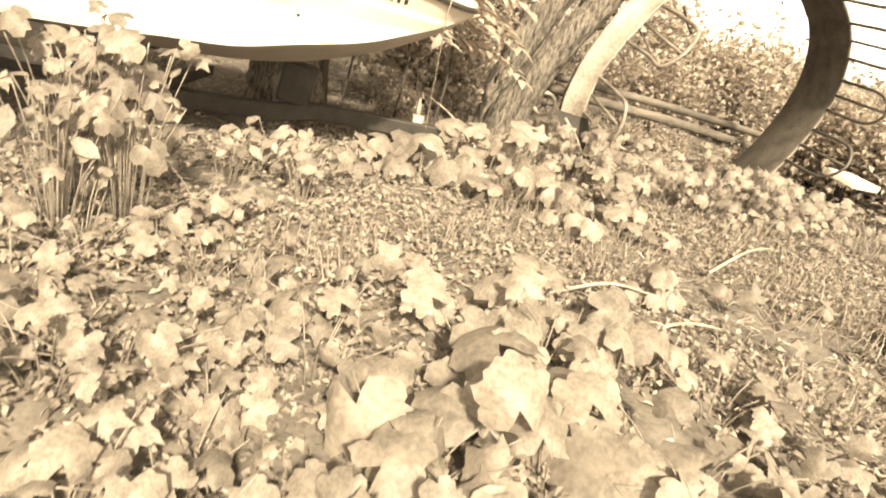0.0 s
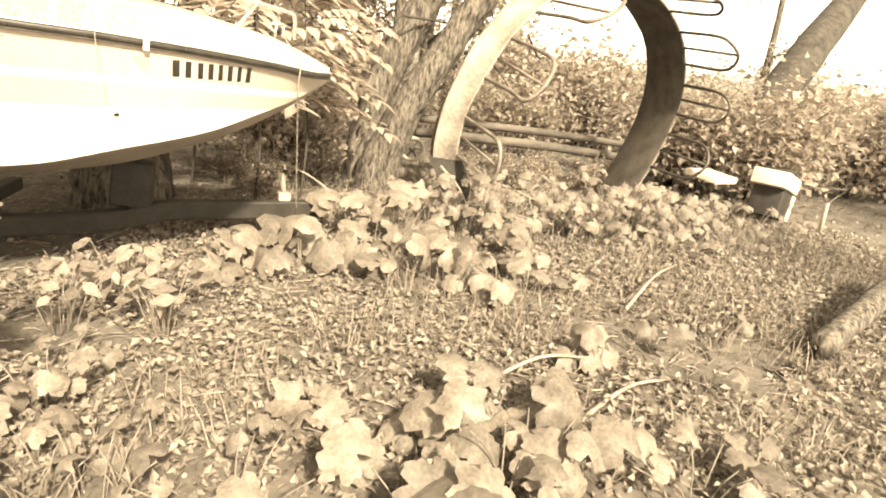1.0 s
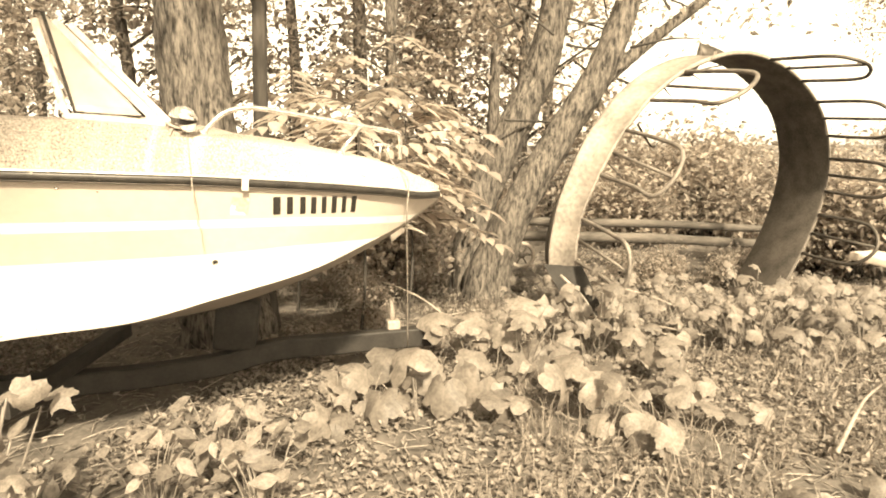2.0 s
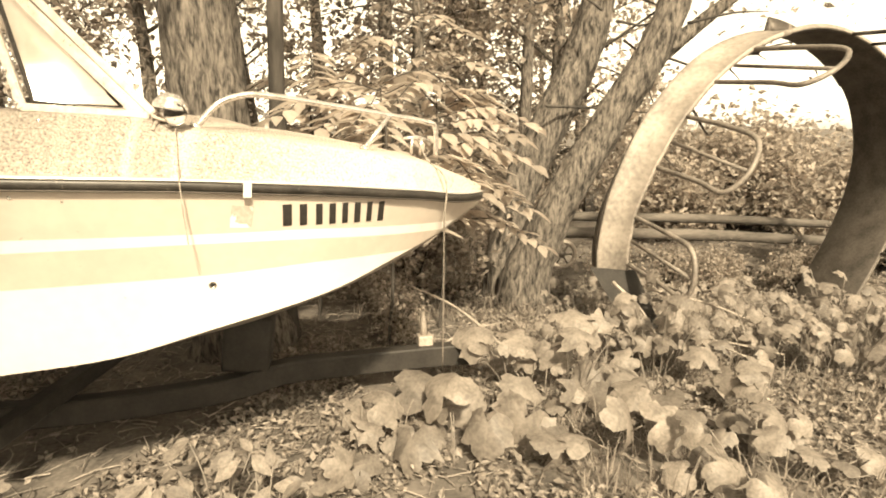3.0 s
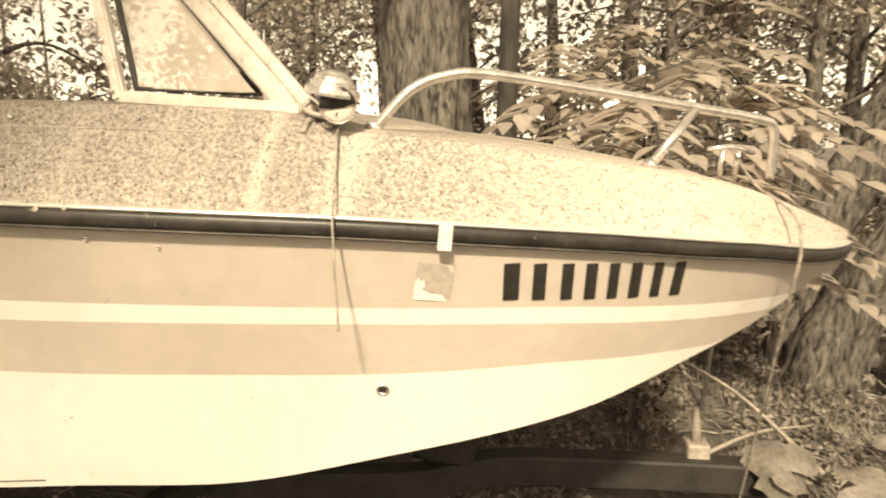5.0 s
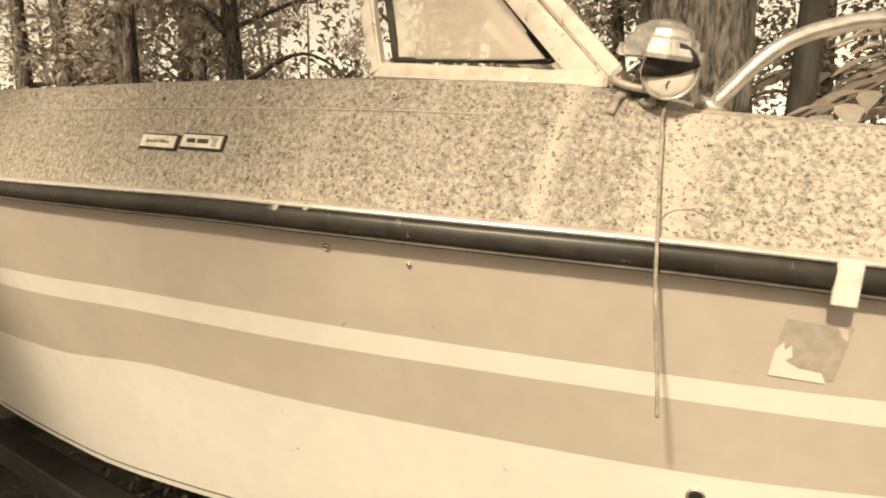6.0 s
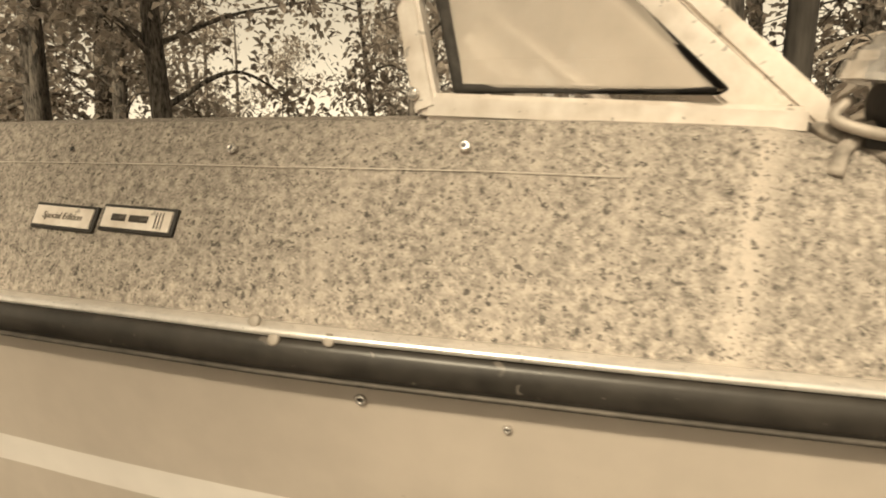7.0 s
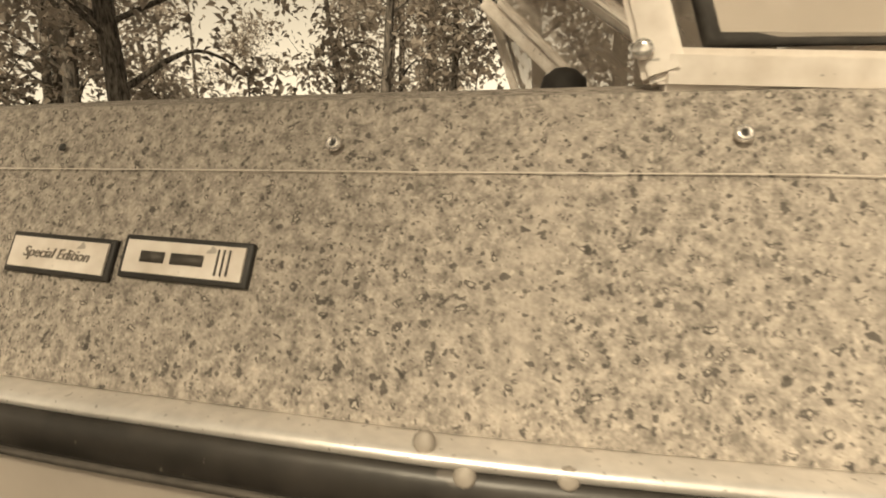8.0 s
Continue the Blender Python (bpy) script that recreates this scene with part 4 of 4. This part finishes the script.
for i in range(22):
    x, y = bush.uniform(5.0, 13.0), bush.uniform(7.0, 13.0)
    s = bush.uniform(0.8, 1.6)
    c = copy_thing(bushes[0], Matrix.Translation((x, y, ground_z(x, y))) @ pose(0, 0, 0, 0, 0, bush.uniform(0, 360)))
    c.scale = (s, s, s)
for x, y in ((-0.35, 6.3), (1.75, 7.1), (2.3, 7.2), (2.9, 7.15), (3.4, 7.0), (2.6, 6.9), (3.7, 7.3)):
    copy_thing(bushes[1], Matrix.Translation((x, y, ground_z(x, y))) @ pose(0, 0, 0, 0, 0, bush.uniform(0, 360)))


SPRAY_LEAF = bpy.data.meshes.new("spray_leaf")
SPRAY_LEAF.from_pydata([(0, 0, 0), (0.20, 0.30, 0.05), (0.23, 0.55, 0.03), (0.10, 0.86, -0.06), (0, 1.05, -0.14), (-0.10, 0.86, -0.06), (-0.23, 0.55, 0.03), (-0.20, 0.30, 0.05), (0, 0.5, -0.02)], [], [(m, (m + 1) % 8, 8) for m in range(8)])
SPRAY_LEAF.materials.append(M_SPRAY)
SPRAY_LEAF.shade_smooth()


def sapling(x, y, high, seed, tiers, reach):
    """A thin upright sapling with tiers of drooping sprays of large paired leaves."""
    rng = random.Random(seed)
    z = ground_z(x, y)
    t = thing("sapling", Matrix.Translation((x, y, z)), "thin sapling with drooping sprays of large pale leaves", "sapling", "understorey saplings")
    part("trunk", limb_mesh([[(Vector((0, 0, -0.05)), 0.013), (Vector((0.05, 0.03, high * 0.3)), 0.011), (Vector((0.02, 0.02, high * 0.6)), 0.009), (Vector((0.0, 0.05, high)), 0.004)]], 7, 0.03, seed), M_BARKD, t)
    for k in range(tiers):
        a = rng.uniform(0, 6.283)
        h = high * (0.45 + 0.58 * (k + rng.random()) / tiers)
        ln = reach * rng.uniform(0.6, 1.1)
        d = Vector((math.cos(a), math.sin(a), 0))
        pts = smooth_path([Vector((0.03, 0.03, h)), Vector((0.03, 0.03, h)) + d * ln * 0.5 + Vector((0, 0, 0.10 * ln)), Vector((0.03, 0.03, h)) + d * ln + Vector((0, 0, -0.12 * ln))], 5)
        twig = part("branch", tube(pts, 0.004, 5), M_BARKD, t)
        for q in range(2, len(pts)):
            for side in (-1, 1):
                size = rng.uniform(0.12, 0.21)
                fwd = (d * 0.55 + Vector((-d.y, d.x, 0)) * side * rng.uniform(0.6, 1.0) + Vector((0, 0, rng.uniform(-0.45, -0.05)))).normalized()
                across = fwd.cross(Vector((0, 0, 1))).normalized()
                nor = across.cross(fwd)
                lf = new("leaf", SPRAY_LEAF)
                lf.parent = twig
                lf.matrix_local = Matrix.Translation(pts[q]) @ Matrix((across, fwd, nor)).transposed().to_4x4() @ Matrix.Diagonal((size, size, size, 1))
    return t


for k, (x, y, size) in enumerate(((3.4, 10.4, 1.1), (5.6, 11.6, 1.3), (4.4, 13.4, 1.7))):
    c = copy_thing(bushes[0], Matrix.Translation((x, y, ground_z(x, y))) @ pose(0, 0, 0, 0, 0, 57 * k))
    c.scale = (size, size, size)
for k, (x, y, high, tiers, reach) in enumerate(((-0.30, 5.35, 1.75, 22, 0.85), (-0.95, 6.3, 1.95, 20, 0.9), (0.05, 5.9, 1.75, 20, 0.7), (-0.3, 6.9, 2.3, 20, 0.9))):
    sapling(x, y, high, 60 + k, tiers, reach)


# logs, wheel, crate, shovel
def log(a, b, r, label, mat=M_WOOD, seed=0):
    a, b = Vector(a), Vector(b)
    t = thing("log", Matrix.Translation(a), label, "log", "old timbers")
    d = b - a
    part("wood", limb_mesh([[(Vector((0, 0, 0)), r), (d * 0.5 + Vector((0, 0, 0.02)), r * 1.05), (d, r * 0.85)]], 12, 0.06, seed), mat, t)
    return t


log((1.3, 7.4, 0.17), (4.2, 7.4, 0.04), 0.055, "long grey weathered timber on the ground", seed=1)
log((1.25, 7.65, 0.30), (4.4, 7.65, 0.17), 0.045, "long grey weathered timber on the ground", seed=2)
log((2.83, 2.85, -0.15), (4.3, 3.6, 0.10), 0.07, "broken branch lying among leaves", M_BARK, 3)
log((6.3, 8.8, -0.45), (14.0, 14.8, 4.4), 0.33, "fallen trunk leaning into the bushes", M_BARKD, 4)
wheel = thing("small_wheel", Matrix.Translation((1.2, 6.9, 0.05)), "small pale wheel leaning by a tree", "wheel")
bmv, bmf = tube([(0.12 * math.cos(t), 0, 0.12 * math.sin(t)) for t in np.linspace(0, 2 * math.pi, 24, endpoint=False)], 0.022, 8, close=True)
part("tyre", (bmv, bmf), M_PALE, wheel)
part("hub", lathe([(0.03, -0.02), (0.035, 0), (0.03, 0.02)], 12), M_STEEL, wheel).matrix_local = pose(0, 0, 0, 90, 0, 0)
for k in range(3):
    a = k * math.pi / 3
    part("spoke", tube([(-0.11 * math.cos(a), 0, -0.11 * math.sin(a)), (0.11 * math.cos(a), 0, 0.11 * math.sin(a))], 0.008, 6), M_STEEL, wheel)
crate = thing("tool_box", Matrix.Translation((4.8, 5.75, ground_z(4.8, 5.75) + 0.1)) @ pose(0, 0, 0, 0, 14, 35), "pale box with dark opening and dark lid", "box")
part("shell", box_bm(0.55, 0.35, 0.16, 0.015, (0, 0, 0.38)), M_CLOTH, crate)
part("lid", box_bm(0.3, 0.3, 0.06, 0.01, (0.1, 0, 0.48)), M_BLACK, crate)
part("base", box_bm(0.4, 0.3, 0.3, 0.012, (0.02, 0, 0.15)), M_BLACK, crate)
part("side_panel", box_bm(0.12, 0.32, 0.28, 0.01, (0.27, 0, 0.15)), M_CLOTH, crate)
slab = part("board", box_bm(0.5, 0.34, 0.07, 0.012), M_CLOTH, None)
slab.matrix_world = Matrix.Translation((4.22, 5.95, 0.16)) @ pose(0, 0, 0, 6, 4, 30)
tagged(slab, "white board lying on brush beside a box", "board")
shovel = thing("shovel", Matrix.Translation((5.25, 5.45, ground_z(5.25, 5.45))), "pale shovel with triangular grip stuck in the ground", "shovel")
part("shaft", tube([(0, 0, -0.05), (-0.02, 0, 0.35)], 0.02, 8), M_PALE, shovel)
part("grip", tube([(-0.02, 0, 0.34), (-0.13, 0.05, 0.5), (0.10, -0.05, 0.5)], 0.015, 6, close=True), M_WOOD, shovel)
part("blade", box_bm(0.16, 0.04, 0.14, 0.015, (0.01, 0, -0.02)), M_STEEL, shovel)


# foreground plants with large leaves
def lobed(n_lobes, depth, cup, seed, pointed=True):
    """A broad leaf with pointed lobes, a folded midrib and a cupped blade; unit length along y."""
    rng = random.Random(seed)
    rim = []
    steps = max(n_lobes * 8, 20)
    for i in range(steps + 1):
        t = i / steps
        ang = radians(-150 + 300 * t)
        k = 1 - abs(math.cos(math.pi * n_lobes * t)) if pointed else abs(math.sin(math.pi * n_lobes * t)) ** 0.7
        r = (0.52 + 0.16 * math.cos(ang)) * (1 - depth + depth * k) * (1 + rng.uniform(-0.12, 0.09))
        rim.append((r * math.sin(ang), 0.42 + r * math.cos(ang)))
    verts = [Vector((0, 0.42, 0.0))]
    for scale in (0.55, 1.0):
        for x, y in rim:
            px, py = x * scale, 0.42 + (y - 0.42) * scale
            z = -cup * (px * px * 1.6 + (py - 0.42) ** 2) + 0.05 * abs(px) + 0.075 * math.sin(7 * px + seed) * math.cos(6 * py + 2 * seed) * scale
            verts.append(Vector((px, py, z)))
    m = len(rim)
    faces = [(0, 1 + i, 2 + i) for i in range(m - 1)]
    faces += [(1 + i, 1 + m + i, 2 + m + i, 2 + i) for i in range(m - 1)]
    return verts, faces


def leaf_mesh(v, f, name):
    me = bpy.data.meshes.new(name)
    me.from_pydata([tuple(a) for a in v], [], f)
    me.materials.append(M_LEAF)
    me.shade_smooth()
    return me


LEAVES = [leaf_mesh(*lobed(5, 0.32, 0.6, 1), "lobed_leaf"), leaf_mesh(*lobed(5, 0.3, 0.4, 2, False), "lobed_leaf"), leaf_mesh(*lobed(3, 0.3, 0.8, 3, False), "lobed_leaf"), leaf_mesh(*lobed(5, 0.22, 0.8, 4), "lobed_leaf"),
          leaf_mesh([(0, 0, 0), (0.2, 0.25, 0.05), (0.27, 0.5, 0.05), (0.15, 0.8, 0.02), (0, 1.05, -0.06), (-0.15, 0.8, 0.02), (-0.27, 0.5, 0.05), (-0.2, 0.25, 0.05), (0, 0.5, 0.0)], [(0, 1, 8), (1, 2, 8), (2, 3, 8), (3, 4, 8), (4, 5, 8), (5, 6, 8), (6, 7, 8), (7, 0, 8)], "leaflet")]
pl = random.Random(77)


def plant(x, y, count, size, high, spread, label="broad-leaved woodland plant with pale lobed leaves", kinds=(0, 1, 2, 3)):
    z = ground_z(x, y)
    t = thing("broadleaf_plant", Matrix.Translation((x, y, z)), label, "plant", "broad-leaved plants")
    for _ in range(count):
        a, r = pl.uniform(0, 6.283), spread * math.sqrt(pl.uniform(0.02, 1))
        h = high * pl.uniform(0.5, 1.1)
        tip = Vector((math.cos(a) * r, math.sin(a) * r, h))
        st = part("stem", tube(smooth_path([(tip.x * 0.3, tip.y * 0.3, -0.02), (tip.x * 0.6, tip.y * 0.6, h * 0.6), tuple(tip)], 3), 0.003, 5), M_STEM, t)
        lf = new("leaf", LEAVES[pl.choice(kinds)])
        lf.parent = st
        s = size * pl.uniform(0.65, 1.25)
        lf.matrix_local = Matrix.Translation(tip) @ pose(0, 0, 0, 36, 0, 0) @ pose(0, 0, 0, pl.gauss(-8, 17), pl.gauss(0, 17), pl.uniform(0, 360)) @ Matrix.Translation((0, -0.1 * s, 0)) @ Matrix.Diagonal((s, s, s, 1))
    return t


for x, y, c, s, h, sp in ((-0.28, 3.72, 3, 0.24, 0.16, 0.08), (-0.3, 3.95, 4, 0.22, 0.22, 0.14), (0.12, 3.85, 4, 0.23, 0.24, 0.2), (0.45, 3.95, 5, 0.24, 0.25, 0.22), (0.8, 4.0, 4, 0.21, 0.2, 0.25), (0.75, 4.5, 6, 0.25, 0.36, 0.25),
                          (1.15, 4.35, 5, 0.23, 0.28, 0.3), (0.48, 4.5, 5, 0.24, 0.34, 0.2), (1.6, 4.4, 4, 0.18, 0.2, 0.3), (-0.02, 4.1, 3, 0.22, 0.18, 0.14), (1.5, 3.7, 4, 0.18, 0.15, 0.3), (1.0, 3.6, 4, 0.18, 0.18, 0.3),
                          (-0.2, 1.05, 12, 0.12, 0.2, 0.32), (0.35, 1.2, 10, 0.26, 0.28, 0.3), (0.8, 1.4, 9, 0.27, 0.27, 0.28), (1.25, 1.5, 7, 0.23, 0.2, 0.3), (-0.6, 1.5, 14, 0.11, 0.2, 0.38),
                          (0.55, 1.8, 7, 0.18, 0.22, 0.22), (0.9, 2.0, 6, 0.18, 0.24, 0.22), (1.5, 2.7, 5, 0.15, 0.22, 0.2), (-1.1, 2.1, 14, 0.1, 0.22, 0.45), (-0.75, 2.6, 10, 0.1, 0.2, 0.35),
                          (0.0, 1.6, 10, 0.12, 0.2, 0.3), (-0.4, 2.0, 12, 0.1, 0.2, 0.35), (1.4, 1.15, 7, 0.17, 0.22, 0.3), (1.9, 1.9, 6, 0.13, 0.2, 0.4), (2.3, 2.9, 6, 0.11, 0.18, 0.4), (0.0, 0.75, 9, 0.13, 0.18, 0.32), (0.6, 0.9, 8, 0.2, 0.2, 0.3)):
    plant(x, y, c, s, h, sp)
for x, y in ((-0.9, 3.15), (-0.55, 3.3), (-0.75, 3.5), (-1.25, 3.0), (-0.45, 3.05), (-1.3, 2.6)):
    plant(x, y, 13, 0.10, 0.28, 0.2, "low plant with small pointed leaflets under the boat", (4,))
for x, y, h in ((-1.08, 2.4, 0.75), (-1.35, 2.5, 0.8), (-1.25, 2.2, 0.6)):
    plant(x, y, 30, 0.12, h, 0.26, "tall leafy weed in front of the boat", (0, 2, 4))
for _ in range(24):
    x, y = pl.uniform(-1.3, 1.9), pl.uniform(0.6, 2.3)
    plant(x, y, 8, pl.uniform(0.07, 0.11) if x < 0.2 else pl.uniform(0.12, 0.2), pl.uniform(0.12, 0.24), 0.3)
for _ in range(3):
    x, y = pl.uniform(0.3, 1.6), pl.uniform(3.4, 4.5)
    plant(x, y, 7, pl.uniform(0.12, 0.18), pl.uniform(0.15, 0.28), 0.26)
for _ in range(18):
    x, y = pl.uniform(1.3, 3.6), pl.uniform(4.7, 5.5)
    plant(x, y, 10, pl.uniform(0.08, 0.14), pl.uniform(0.25, 0.5), 0.3)
for _ in range(44):
    x, y = pl.uniform(0.9, 4.3), pl.uniform(4.3, 7.0)
    plant(x, y, 8, pl.uniform(0.06, 0.11), pl.uniform(0.12, 0.3), 0.32)

for a, b in (((1.35, 5.2, -0.2), (2.05, 4.75, -0.1)), ((1.3, 5.35, -0.15), (1.75, 4.6, -0.05)), ((1.5, 5.5, 0.1), (2.3, 4.9, -0.15)), ((1.2, 5.3, 0.2), (1.45, 4.9, -0.2)),
             ((0.9, 2.6, -0.2), (1.45, 2.75, -0.15)), ((1.2, 2.3, -0.2), (1.8, 2.6, -0.18)), ((2.0, 3.4, -0.2), (2.6, 3.9, -0.1)), ((-0.1, 5.0, -0.22), (0.5, 5.4, -0.1)), ((0.5, 5.1, -0.2), (-0.2, 5.7, 0.1))):
    a, b = Vector(a), Vector(b)
    st = thing("stick", Matrix.Translation(a), "thin pale dead stick among the leaves", "stick", "dead sticks")
    m = (b - a) * 0.5 + Vector((0.02, 0.03, 0.05))
    part("wood", tube(smooth_path([(0, 0, 0), tuple(m), tuple(b - a)], 5), [0.012 - 0.0007 * k for k in range(11)], 6), M_PALE, st)

# creeping ground cover, dry leaves, grass and twigs
rng = np.random.default_rng(3)
n = 60000
px, py = rng.uniform(-3, 5.5, n), rng.uniform(0.3, 8.0, n)
keep = np.array([noise.noise((x * 0.9, y * 0.9, 2.0)) > (-0.2 if x > 1.1 and y < 4 else -0.12 if x < 0.0 and 2.9 < y < 3.5 else -0.75 if y < 3.2 else (-0.35 if x > 0.2 or y < 3.5 else 0.15)) for x, y in zip(px, py)])
px, py = px[keep], py[keep]
cen = np.stack([px, py, [ground_z(x, y) + 0.025 for x, y in zip(px, py)]], 1)
v, f = leaf_cloud(cen, len(cen) * 2, 0.022, 0.042, rng)
tagged(mesh_np("ground_cover", v, f, M_COVER, None), "pale small-leaved creeping ground cover", "ground cover", kind="stuff")
n = 22000
px, py = rng.uniform(-6, 8, n), rng.uniform(0, 12, n)
cen = np.stack([px, py, [ground_z(x, y) + 0.008 for x, y in zip(px, py)]], 1)
v, f = leaf_cloud(cen, n, 0.006, 0.045, rng)
tagged(mesh_np("leaf_litter", v, f, M_LITTER, None), "dry brown leaf litter on the soil", "leaf litter", kind="stuff")

n = 11000
px, py = rng.uniform(-0.8, 5.0, n), rng.uniform(2.0, 6.5, n)
keep = np.array([noise.noise((x * 1.3, y * 1.3, 7.0)) > (-0.12 if x > 0.6 else 0.12) for x, y in zip(px, py)])
px, py = px[keep], py[keep]
gv, gf = [], []
for x, y in zip(px, py):
    z, a, h, b = ground_z(x, y), rng.uniform(0, 6.28), rng.uniform(0.06, 0.2), rng.normal(0, 0.06, 2)
    w = np.array([math.cos(a), math.sin(a), 0]) * 0.0035
    p = np.array([x, y, z])
    k = len(gv)
    gv += [p - w, p + w, p + w * 0.7 + [b[0] * 0.4, b[1] * 0.4, h * 0.6], p - w * 0.7 + [b[0] * 0.4, b[1] * 0.4, h * 0.6], p + [b[0], b[1], h]]
    gf += [(k, k + 1, k + 2, k + 3), (k + 3, k + 2, k + 4)]
tagged(part("grass", (gv, gf), M_COVER, None), "thin pale grass in loose tufts", "grass", kind="stuff")

# straw and fallen twigs lying on the soil
n = 5000
px, py = rng.uniform(-2.5, 5.0, n), rng.uniform(2.4, 7.5, n)
sv, sf = [], []
for x, y in zip(px, py):
    a, ln, r = rng.uniform(0, 6.28), rng.uniform(0.04, 0.22), rng.uniform(0.0015, 0.004)
    d = np.array([math.cos(a), math.sin(a), 0])
    w = np.array([-d[1], d[0], 0]) * r
    p = np.array([x, y, ground_z(x, y) + 0.012])
    e = p + d * ln
    e[2] = ground_z(e[0], e[1]) + 0.012 + max(0, rng.normal(0, 0.025))
    m = (p + e) / 2 + w * rng.normal(0, 3) + [0, 0, 0.008]
    k = len(sv)
    up = np.array([0, 0, r * 1.4])
    for q in (p, m, e):
        sv += [q - w, q + w, q + up]
    for b in (k, k + 3):
        sf += [(b, b + 1, b + 4, b + 3), (b + 1, b + 2, b + 5, b + 4), (b + 2, b, b + 3, b + 5)]
tagged(part("straw", (sv, sf), M_LITTER, None), "dry straw and thin twigs on the soil", "straw", kind="stuff")
